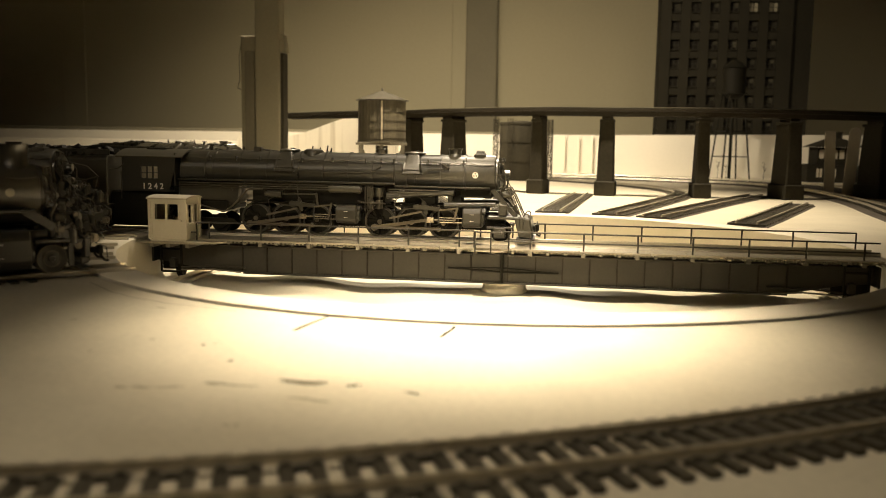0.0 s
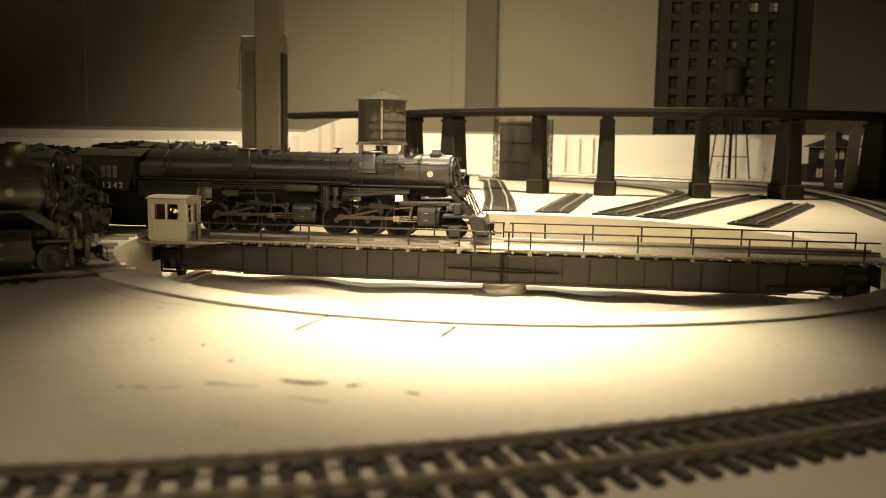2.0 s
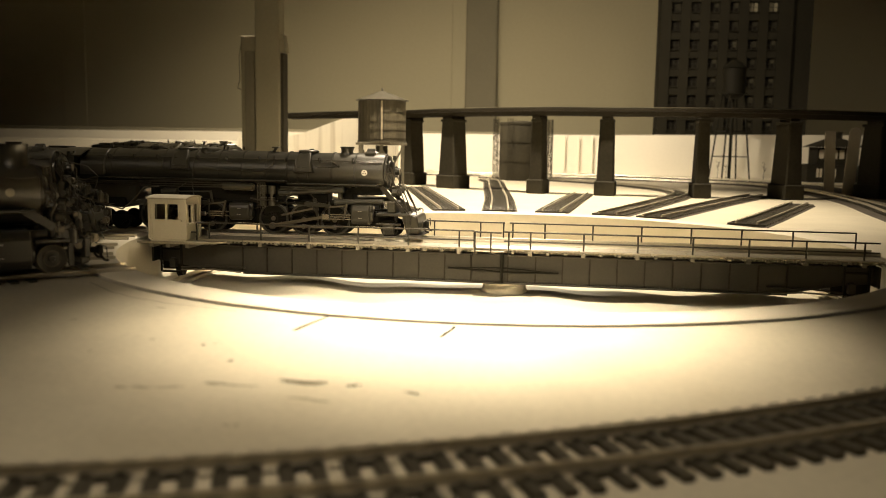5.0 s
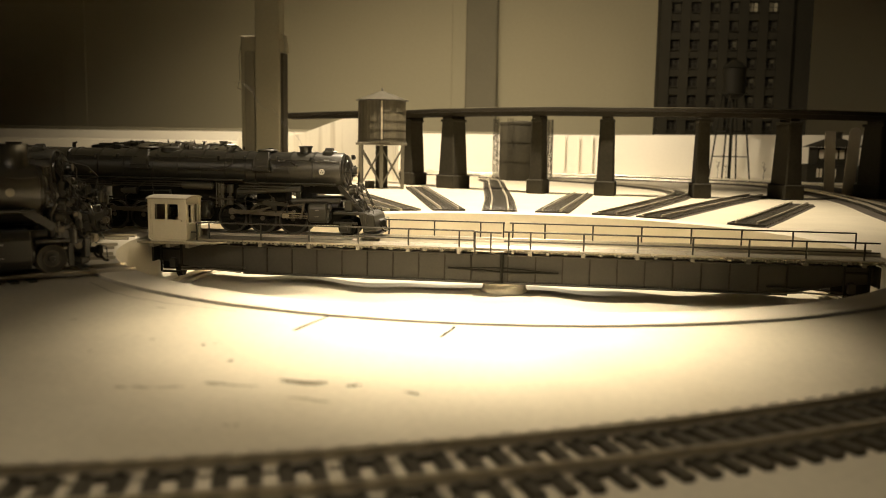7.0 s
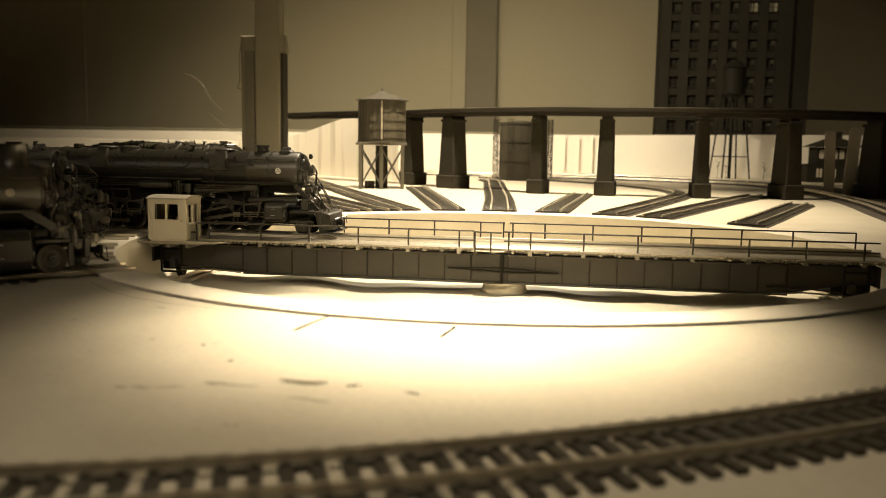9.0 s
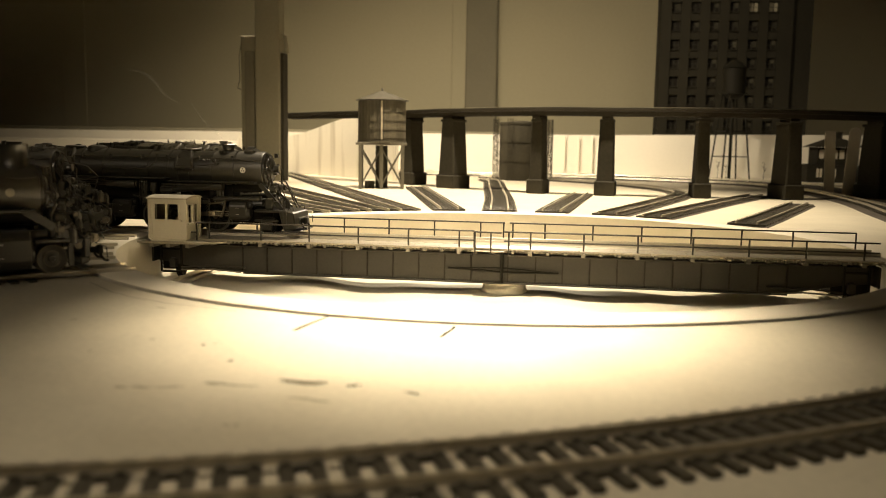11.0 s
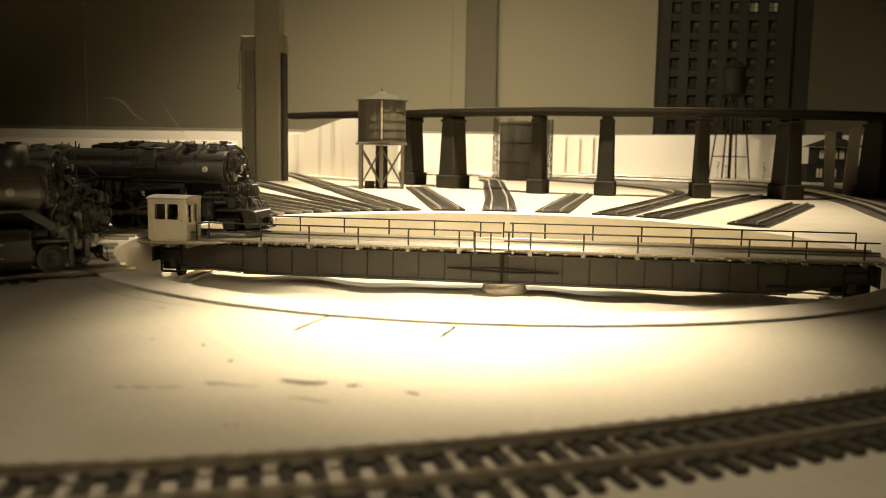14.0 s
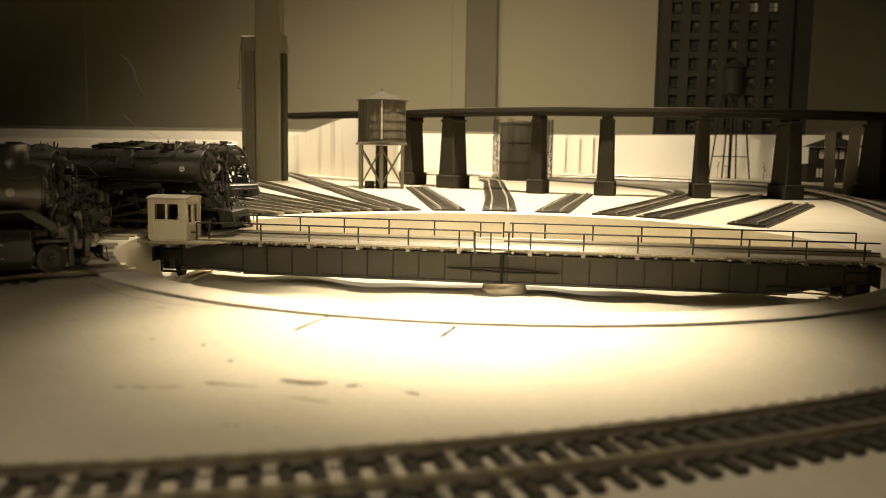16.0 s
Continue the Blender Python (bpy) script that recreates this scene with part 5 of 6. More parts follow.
            link_bar(bm, (x0 - 0.0460, 0.0160), (x0 - 0.0262, 0.0205), s * 0.0160, s * 0.0165, 0.0006)
            part("valve_rod", bm, ROD, t)
        # sand pipes, reverse gear, brake gear
        for x, xs in ((-0.0600, (-0.0645, -0.0445)), (-0.1310, (-0.1470, -0.1270))):
            for x2 in xs:
                part("sand_pipe", wire(BM(), [(x + 0.003, s * 0.0146, cz - 0.0010), (x + 0.003, s * 0.0158, cz - 0.0062), (x2, s * 0.0150, 0.0255), (x2, s * 0.0112, 0.0070)], 0.00032, 5), PIPE, t)
        bm = rod(BM(), (-0.1470, s * 0.0165, cz - 0.0146), (-0.1375, s * 0.0165, cz - 0.0146), 0.0022, n=14)
        rod(bm, (-0.1488, s * 0.0165, cz - 0.0146), (-0.1470, s * 0.0165, cz - 0.0146), 0.0014, n=10)
        rod(bm, (-0.1375, s * 0.0165, cz - 0.0146), (-0.1150, s * 0.0165, cz - 0.0140), 0.0005, n=6)
        link_bar(bm, (-0.1150, cz - 0.0140), (-0.1140, cz - 0.0205), s * 0.0160, s * 0.0168, 0.0007)
        part("reverse_gear", bm, SMOKEBOX, t, "power reverse cylinder and its rod")
        for a, b in ((FRONT_AXLES, 0), (REAR_AXLES, 0)):
            for x in a:
                bm = box(BM(), (x + 0.0098, min(s * 0.0082, s * 0.0102), 0.0080), (x + 0.0112, max(s * 0.0082, s * 0.0102), 0.0165), 0.0003)
                rod(bm, (x + 0.0105, s * 0.0100, 0.0165), (x + 0.0100, s * 0.0100, 0.0215), 0.0006, n=6)
                part("brake_hanger", bm, FRAMEBLACK, t)
        part("equaliser_bar", wire(BM(), [(-0.1600, s * 0.0104, 0.0222), (-0.1470, s * 0.0104, 0.0238), (-0.1265, s * 0.0104, 0.0222), (-0.1060, s * 0.0104, 0.0238)], 0.0007, 6), FRAMEBLACK, t)
        part("equaliser_bar", wire(BM(), [(-0.0780, s * 0.0104, 0.0222), (-0.0645, s * 0.0104, 0.0238), (-0.0440, s * 0.0104, 0.0222), (-0.0240, s * 0.0104, 0.0238)], 0.0007, 6), FRAMEBLACK, t)
        bm = BM()
        for k in range(4):
            rod(bm, (-0.0830 + k * 0.0016, s * 0.0168, cz - 0.0240), (-0.0830 + k * 0.0016, s * 0.0168, cz - 0.0075), 0.00034, n=5)
        wire(bm, [(-0.0880, s * 0.0165, cz - 0.0175), (-0.0840, s * 0.0172, cz - 0.0185), (-0.0700, s * 0.0168, cz - 0.0190)], 0.0005)
        part("pump_pipe", bm, PIPE, t, "cluster of thin pipes about the air pumps")
        # frames and springs
        bm = BM()
        for a, b in ((-0.170, -0.086), (-0.084, 0.004)):
            box(bm, (a, min(s * 0.0045, s * 0.0070), 0.0100), (b, max(s * 0.0045, s * 0.0070), 0.0190), 0.0004)
        for x in (*FRONT_AXLES, *REAR_AXLES):
            box(bm, (x - 0.0065, min(s * 0.0075, s * 0.0095), 0.0235), (x + 0.0065, max(s * 0.0075, s * 0.0095), 0.0248), 0.0004)
            rod(bm, (x, s * 0.0085, 0.0215), (x, s * 0.0085, 0.0240), 0.0012, n=8)
        part("frame", bm, FRAMEBLACK, t)
        # badge on the smokebox
        bm = lathe(BM(), [(0.0001, 0.0003), (0.0019, 0.0003), (0.0019, 0.0)], 20, Matrix.Translation((-0.0143, s * (r1 + 0.0001), cz - 0.0002)) @ Euler((s * -math.pi / 2, 0, 0)).to_matrix().to_4x4())
        bd = part("badge", bm, WHITE if not low_cyl else PALEGLASS, t, "small round white badge")
        if low_cyl:
            continue
        bm = BM()
        for k in range(3):
            a = 1.57 + k * 2.094
            rod(bm, (-0.0143 + 0.0009 * math.cos(a), s * (r1 + 0.0004), cz - 0.0002 + 0.0009 * math.sin(a)), (-0.0143 + 0.0009 * math.cos(a), s * (r1 + 0.0006), cz - 0.0002 + 0.0009 * math.sin(a)), 0.00045, n=8)
        tagged(part("badge_mark", bm, BLACK, bd), kind="stuff")
    bm = BM()
    box(bm, (-0.167, -0.0045, 0.0090), (0.004, 0.0045, 0.0200), 0.0005)
    box(bm, (-0.160, -0.0090, 0.0230), (-0.072, 0.0090, cz - 0.0090), 0.0005)
    box(bm, (-0.060, -0.0060, 0.0190), (-0.040, 0.0060, cz - 0.0100), 0.0005)
    box(bm, (-0.0300, -0.0060, 0.0190), (-0.0230, 0.0060, cz - 0.0090), 0.0005)
    box(bm, (-0.0240, -0.0070, cz - 0.0145), (-0.0040, 0.0070, cz - 0.0090), 0.0005)
    box(bm, (-0.0720, -0.0060, cz - 0.0165), (-0.0640, 0.0060, cz - 0.0090), 0.0005)
    part("bed_frame", bm, FRAMEBLACK, t)
    # --- wheels
    tyre, hub, pin = driver_wheel()
    first = None
    for s in (-1, 1):
        for x in (*FRONT_AXLES, *REAR_AXLES):
            if first is None:
                # Tyre paler than the centre: the light outline of the rim is in the colour.
                w = part("driving_wheel", tyre, SMOKEBOX, t, "spoked black driving wheel", True)
                part("spoke_centre", hub, FRAMEBLACK, w)
                part("crank_pin", pin, ROD, w)
                first = w
                w.location = (x, s * 0.0090, WHEEL_Z)
            else:
                w = copy_thing(first, pose(x, s * 0.0090, WHEEL_Z, 0, 0, 0 if s < 0 else 180))
    # side and main rods, about the crank pin
    for s in (-1, 1):
        for axles, cyl in ((FRONT_AXLES, -0.0210), (REAR_AXLES, -0.1016)):
            bm = BM()
            mid = axles[1]
            px, pz = PIN if s < 0 else (-PIN[0], PIN[1])
            for x in axles:
                rod(bm, (x - mid, s * 0.0003, 0), (x - mid, s * 0.0013, 0), 0.0017, n=12)
            for a, b in zip(axles, axles[1:]):
                box(bm, (a - mid, min(s * 0.0004, s * 0.0012), -0.0010), (b - mid, max(s * 0.0004, s * 0.0012), 0.0010), 0.0002)
            sr = part("side_rod", bm, ROD, t, "grey steel side rod")
            sr.location = (mid + px, s * 0.0113, WHEEL_Z + pz)
            bm = BM()
            ln = 0.0365
            rod(bm, (0, s * 0.0002, 0), (0, s * 0.0014, 0), 0.0022, n=14)
            link_bar(bm, (0, 0), (ln, 0), s * 0.0004, s * 0.0012, 0.0013, 0.0008)
            mr = part("main_rod", bm, ROD, t, "grey steel main rod")
            mr.location = (axles[0] + px, s * 0.0129, WHEEL_Z + pz)
            bm = box(BM(), (-0.0024, -0.0014, -0.0019), (0.0024, 0.0014, 0.0016), 0.0003)
            rod(bm, (0.0020, 0, 0), (0.0160, 0, 0), 0.0006, n=8)
            ch = part("crosshead", bm, BRIGHT, t, "bright crosshead and piston rod")
            ch.location = (axles[0] + px + math.sqrt(ln * ln - pz * pz), s * 0.0142, WHEEL_Z + 0.0026)
            mr.rotation_euler = (0, math.asin(pz / ln) - 0.07, 0)
    for x, rr in ((0.0017, 0.0055 if not low_cyl else 0.0064), (-0.1815, 0.0060), (-0.2010, 0.0060)):
        for s in (-1, 1):
            w = part("carrying_wheel", bogie_wheel(rr), BLACK if low_cyl else FRAMEBLACK, t, "", True)
            w.matrix_basis = pose(x, s * 0.0090, 0.0030 + rr, 0, 0, 0 if s < 0 else 180)
    for s in (-1, 1):
        bm = BM()
        if low_cyl:
            box(bm, (0.0080, min(s * 0.0112, s * 0.0130), 0.0060), (0.0105, max(s * 0.0112, s * 0.0130), 0.0165), 0.0003)
        else:
            box(bm, (-0.0065, min(s * 0.0112, s * 0.0130), 0.0108), (0.0095, max(s * 0.0112, s * 0.0130), 0.0122), 0.0003)
            box(bm, (-0.0020, min(s * 0.0110, s * 0.0134), 0.0050), (0.0054, max(s * 0.0110, s * 0.0134), 0.0118), 0.0006)
            rod(bm, (0.0017, s * 0.0134, 0.0085), (0.0017, s * 0.0142, 0.0085), 0.0017, n=12)
        part("lead_truck_frame", bm, BLACK, t)
        bm = BM()
        prism(bm, [(-0.212, 0.0125), (-0.172, 0.0125), (-0.170, 0.0100), (-0.176, 0.0090), (-0.180, 0.0060), (-0.184, 0.0060), (-0.187, 0.0098), (-0.196, 0.0098), (-0.199, 0.0060), (-0.203, 0.0060), (-0.206, 0.0095), (-0.212, 0.0100)], "y", s * 0.0118 - 0.0008, s * 0.0118 + 0.0008)
        part("trailing_truck_frame", bm, FRAMEBLACK, t)
        wr = part("injector_pipe", wire(BM(), [(-0.193, s * 0.0175, cz - 0.0225), (-0.176, s * 0.0175, cz - 0.0270), (-0.170, s * 0.0172, cz - 0.0225), (-0.160, s * 0.0172, cz - 0.0122), (-0.150, s * 0.0172, cz - 0.0115)], 0.0005), ROD, t)
    # --- pilot
    bm = BM()
    box(bm, (-0.0060, -0.0150, 0.0170), (0.0160, 0.0150, 0.0186), 0.0003)
    box(bm, (0.0140, -0.0165, 0.0100), (0.0165, 0.0165, 0.0186), 0.0004)
    part("pilot_deck", bm, BLACK, t)
    prof = [(0.0105, 0.0182), (0.0150, 0.0190), (0.0205, 0.0175), (0.0225, 0.0068), (0.0140, 0.0056)] if not low_cyl else [(0.0120, 0.0105), (0.0160, 0.0105), (0.0165, 0.0075), (0.0125, 0.0065)]
    part("pilot", prism(BM(), prof, "y", -0.0155, 0.0155, 0.0008), BLACK, t, "boxy black pilot with footboard")
    part("footboard", box(BM(), (0.0120, -0.0162, 0.0046), (0.0235 if not low_cyl else 0.0170, 0.0162, 0.0054), 0.0002), BLACK, t)
    bm = BM()
    box(bm, (0.0200, -0.0020, 0.0100), (0.0240, 0.0020, 0.0126), 0.0005)
    box(bm, (0.0230, -0.0028, 0.0092), (0.0256, 0.0016, 0.0134), 0.0006)
    part("coupler", bm, FRAMEBLACK, t)
    for s in (-1, 1):
        bm = BM()
        if low_cyl:
            link_bar(bm, (-0.0085, cz - 0.0085), (0.0120, 0.0172), s * 0.0125, s * 0.0140, 0.0018)
        else:
            link_bar(bm, (-0.0030, cz - 0.0100), (0.0110, 0.0190), s * 0.0085, s * 0.0100, 0.0014)
        part("brace", bm, BLACK, t)
        bm = BM()
        wire(bm, [(0.0030, s * 0.0090, cz - 0.0080), (0.0075, s * 0.0100, cz - 0.0082), (0.0120, s * 0.0130, cz - 0.0180), (0.0150, s * 0.0150, 0.0185)], 0.00035, 5)
        wire(bm, [(0.0055, s * 0.0050, cz - 0.0080), (0.0105, s * 0.0060, cz - 0.0130), (0.0160, s * 0.0070, 0.0185)], 0.00035, 5)
        wire(bm, [(0.0160, s * 0.0120, 0.0185), (0.0175, s * 0.0120, 0.0208), (0.0195, s * 0.0120, 0.0200), (0.0195, s * 0.0120, 0.0180)], 0.00035, 5)
        part("pilot_handrail", bm, PIPE, t)
        part("air_hose", wire(BM(), [(0.0225, s * 0.0060, 0.0120), (0.0236, s * 0.0062, 0.0090), (0.0250, s * 0.0062, 0.0070), (0.0268, s * 0.0062, 0.0066)], 0.0006), FRAMEBLACK, t)
    bm = BM()
    for i in range(5):
        box(bm, (0.0022, -0.0080 + i * 0.0034, cz - 0.0150 + (i % 2) * 0.003), (0.0050 + (i % 3) * 0.0012, -0.0056 + i * 0.0034, cz - 0.0105 + (i % 2) * 0.0016), 0.0003)
    rod(bm, (0.0035, -0.0095, cz - 0.0120), (0.0075, -0.0095, cz - 0.0120), 0.0020, n=12)
    rod(bm, (0.0035, 0.0095, cz - 0.0120), (0.0075, 0.0095, cz - 0.0120), 0.0020, n=12)
    box(bm, (0.0005, -0.0120, 0.0186), (0.0060, 0.0120, 0.0260), 0.0008)
    part("front_pump", bm, SMOKEBOX, t)
    bm = BM()
    wire(bm, [(0.0020, -0.0100, cz + 0.0035), (0.0045, -0.0110, cz - 0.0010), (0.0040, -0.0105, cz - 0.0060), (0.0020, -0.0095, cz - 0.0105)], 0.0007)
    wire(bm, [(0.0015, -0.0060, cz + 0.0090), (0.0030, -0.0080, cz + 0.0060), (0.0040, -0.0085, cz - 0.0080)], 0.0005)
    wire(bm, [(0.0015, 0.0100, cz + 0.0035), (0.0045, 0.0110, cz - 0.0010), (0.0040, 0.0105, cz - 0.0100)], 0.0007)
    part("front_pipe", bm, PIPE, t)
    # grab rails, steps and small fittings about the front end
    for s in (-1, 1):
        bm = wire(BM(), [(-0.0005, s * 0.0112, cz + 0.0010), (0.0050, s * 0.0125, cz - 0.0060), (0.0105, s * 0.0140, cz - 0.0180), (0.0150, s * 0.0150, 0.0190)], 0.00032, 5)
        part("front_handrail", bm, PIPE, t)
        part("front_step", box(BM(), (0.0060, min(s * 0.0080, s * 0.0125), 0.0236), (0.0092, max(s * 0.0080, s * 0.0125), 0.0242)), PIPE, t)
        part("marker_lamp", rod(rod(BM(), (0.0010, s * 0.0085, cz + 0.0075), (0.0010, s * 0.0085, cz + 0.0105), 0.0012, n=10), (0.0010, s * 0.0085, cz + 0.0088), (0.0026, s * 0.0085, cz + 0.0088), 0.0009, n=8), BLACK, t)
        part("air_strainer", rod(rod(BM(), (0.0100, s * 0.0045, 0.0186), (0.0100, s * 0.0045, 0.0238), 0.0014, n=10), (0.0100, s * 0.0045, 0.0238), (0.0100, s * 0.0045, 0.0250), 0.0008, n=8), SMOKEBOX, t)
        part("uncoupling_lever", wire(BM(), [(0.0240, s * 0.0020, 0.0140), (0.0240, s * 0.0140, 0.0140), (0.0240, s * 0.0155, 0.0090)], 0.0003, 5), PIPE, t)
    # --- cab
    c = part("cab", cab_walls(cz), BLACK, t, "black cab with side windows")
    pts = []
    for i in range(13):
        u = -1 + 2 * i / 12
        pts.append((u * 0.0188, cz + 0.0078 + 0.0048 * (1 - abs(u) ** 2.4)))
    pts += [(p[0] * 0.985, p[1] - 0.0008) for p in pts[::-1]]
    part("cab_roof", prism(BM(), pts, "x", -0.2500, -0.2035), SMOKEBOX, c, "", True)
    part("roof_hatch", box(BM(), (-0.2340, -0.0070, cz + 0.0120), (-0.2200, 0.0030, cz + 0.0134), 0.0003), BLACK, c)
    for s in (-1, 1):
        # Opaque pale pane: the reflection on the glass is put into its colour.
        w = part("cab_window", box(BM(), (-0.2325, min(s * 0.0166, s * 0.0171), cz - 0.0065), (-0.2205, max(s * 0.0166, s * 0.0171), cz + 0.0012)), PALEGLASS, c, "cab window with pale reflection painted in")
        bm = BM()
        for x in (-0.2325, -0.2285, -0.2245, -0.2205):
            box(bm, (x - 0.0003, min(s * 0.0172, s * 0.0182), cz - 0.0065), (x + 0.0003, max(s * 0.0172, s * 0.0182), cz + 0.0012))
        box(bm, (-0.2325, min(s * 0.0172, s * 0.0181), cz - 0.0030), (-0.2205, max(s * 0.0172, s * 0.0181), cz - 0.0026))
        part("window_bar", bm, BLACK, w)
        bm = BM()
        wire(bm, [(-0.2440, s * 0.0184, cz + 0.0025), (-0.2480, s * 0.0190, cz - 0.0005), (-0.2535, s * 0.0186, cz - 0.0010)], 0.0004)
        wire(bm, [(-0.2460, s * 0.0186, cz - 0.0020), (-0.2460, s * 0.0186, cz - 0.0200)], 0.0004)
        part("grab_iron", bm, PIPE, c)
    # Black block added to close the bright gap under the cab.
    part("cab_underframe", box(BM(), (-0.2560, -0.0140, 0.0060), (-0.2060, 0.0140, cz - 0.0152), 0.0008), FRAMEBLACK, c)
    part("backhead", box(BM(), (-0.214, -0.0120, 0.0260), (-0.2095, 0.0120, cz + 0.006), 0.001), FRAMEBLACK, c)
    tender(t, cz)
    return t


def cab_walls(cz):
    bm = BM()
    z0, z1 = cz - 0.0150, cz + 0.0082
    for s in (-1, 1):
        a, b = min(s * 0.0172, s * 0.0180), max(s * 0.0172, s * 0.0180)
        prism(bm, [(-0.2457, z0), (-0.2325, z0), (-0.2325, z1), (-0.2457, z1)], "y", a, b)
        prism(bm, [(-0.2205, z0), (-0.2135, z0), (-0.2095, z1 - 0.009), (-0.2085, z1), (-0.2205, z1)], "y", a, b)
        prism(bm, [(-0.2325, z0), (-0.2205, z0), (-0.2205, cz - 0.0065), (-0.2325, cz - 0.0065)], "y", a, b)
        prism(bm, [(-0.2325, cz + 0.0012), (-0.2205, cz + 0.0012), (-0.2205, z1), (-0.2325, z1)], "y", a, b)
    box(bm, (-0.2100, -0.0171, z0 + 0.004), (-0.2092, 0.0171, z1 + 0.002))
    box(bm, (-0.2457, -0.0171, z0), (-0.2101, 0.0171, z0 + 0.001))
    bmesh.ops.remove_doubles(bm, verts=bm.verts, dist=0.00002)
    return bm


def tender(t, cz):
    td = part("tender_tank", tender_body(cz), BLACK, t, "long black tender tank")
    bm = BM()
    g = random.Random(5)
    for i in range(170):
        x, y = g.uniform(-0.325, -0.262), g.uniform(-0.0135, 0.0135)
        q = g.uniform(0.0012, 0.0026)
        box(bm, (-q, -q * 0.8, -q * 0.7), (q, q * 0.8, q * 0.7), 0, pose(x, y, cz + 0.0078 + g.uniform(-0.001, 0.002) + 0.002 * (1 - (y / 0.0135) ** 2), g.uniform(0, 90), g.uniform(0, 90), g.uniform(0, 90)))
    tagged(part("coal_load", bm, FRAMEBLACK, td), kind="stuff")
    # lettering, as plain bars
    for s in (-1, 1):
        bm = BM()
        for i in range(14):
            if i in (3, 7):
                continue
            x = -0.262 - i * 0.0085
            box(bm, (x - 0.0042, min(s * 0.0182, s * 0.0184), cz - 0.0130), (x, max(s * 0.0182, s * 0.0184), cz - 0.0085))
        tagged(part("lettering_bar", bm, LETTERBAR, td, "dull pale lettering bars"), kind="stuff")
    for cx in (-0.290, -0.395):
        bm = BM()
        for s in (-1, 1):
            box(bm, (cx - 0.027, min(s * 0.0118, s * 0.0135), 0.0080), (cx + 0.027, max(s * 0.0118, s * 0.0135), 0.0112), 0.0005)
            for k in (-1, 0, 1):
                box(bm, (cx + k * 0.0195 - 0.0026, min(s * 0.0116, s * 0.0140), 0.0055), (cx + k * 0.0195 + 0.0026, max(s * 0.0116, s * 0.0140), 0.0110), 0.0005)
        tr = part("tender_truck", bm, FRAMEBLACK, t)
        for s in (-1, 1):
            for k in (-1, 0, 1):
                w = part("carrying_wheel", bogie_wheel(0.0055), FRAMEBLACK, tr, "", True)
                w.matrix_basis = pose(cx + k * 0.0195, s * 0.0090, 0.0085, 0, 0, 0 if s < 0 else 180)
    part("drawbar", box(BM(), (-0.262, -0.002, 0.011), (-0.204, 0.002, 0.013)), FRAMEBLACK, t)


def tender_body(cz):
    bm = BM()
    prism(bm, [(-0.0178, 0.0135), (0.0178, 0.0135), (0.0181, cz + 0.0055), (0.0160, cz + 0.0078), (-0.0160, cz + 0.0078), (-0.0181, cz + 0.0055)], "x", -0.4500, -0.2560, 0.0006)
    box(bm, (-0.4480, -0.0090, cz + 0.0080), (-0.3320, 0.0090, cz + 0.0100), 0.0006)
    box(bm, (-0.4000, -0.0030, cz + 0.0100), (-0.3930, 0.0030, cz + 0.0118), 0.0004)
    for s in (-1, 1):
        box(bm, (-0.3320, min(s * 0.0140, s * 0.0150), cz + 0.0078), (-0.2560, max(s * 0.0140, s * 0.0150), cz + 0.0118), 0.0003)
    return bm


# Pale tone for the reflection on cab windows; also used on lens and badge.
PALEGLASS = material("pale_sheen_and_fitting_tone", (0.28, 0.25, 0.18), 0.2, grain=300, vary=0.25, bump=0.0)
LETTERBAR = material("dull_gold_lettering", (0.075, 0.063, 0.040), 0.6, grain=500, vary=0.3)


def text_part(words, size, mat, parent, m, name, label):
    cu = bpy.data.curves.new(name, "FONT")
    cu.body, cu.size, cu.extrude, cu.align_x = words, size, 0.0001, "CENTER"
    cu.space_character = 1.5
    cu.offset = 0.00012
    tmp = new("lettering_draft", cu)
    bpy.context.view_layer.update()
    me = bpy.data.meshes.new_from_object(tmp.evaluated_get(bpy.context.evaluated_depsgraph_get()))
    bpy.data.objects.remove(tmp)
    me.materials.clear()
    me.materials.append(mat)
    ob = new(name, me)
    ob.parent, ob.matrix_basis = parent, m
    if label:
        ob["label"] = label
    return ob


engine = loco("black articulated steam locomotive with tender rolling off the turntable bridge", pose(0, 0, 0))
# engines waiting on the tracks round the table
third = copy_thing(engine, pose(-0.2705 * math.cos(radians(11.5)), -0.2705 * math.sin(radians(11.5)), 0, 0, 0, 11.5))
tagged(third, "black articulated steam locomotive waiting on a side track")
for pts in ([(0.0010, -0.0112, 0.0500), (0.0200, -0.0130, 0.0460), (0.0260, -0.0130, 0.0400), (0.0220, -0.0130, 0.0250)], [(0.0030, -0.0115, 0.0400), (0.0180, -0.0130, 0.0380), (0.0260, -0.0130, 0.0400)], [(0.0020, -0.0110, 0.0440), (0.0110, -0.0128, 0.0300), (0.0200, -0.0140, 0.0200)], [(0.0060, -0.0110, 0.0360), (0.0300, -0.0120, 0.0220), (0.0330, -0.0120, 0.0150)], [(0.0040, -0.0080, 0.0330), (0.0160, -0.0100, 0.0270), (0.0280, -0.0100, 0.0230), (0.0340, -0.0100, 0.0235)]):
    part("grab_wire", wire(BM(), pts, 0.00034, 5), PIPE, third, "thin bent grab wire")
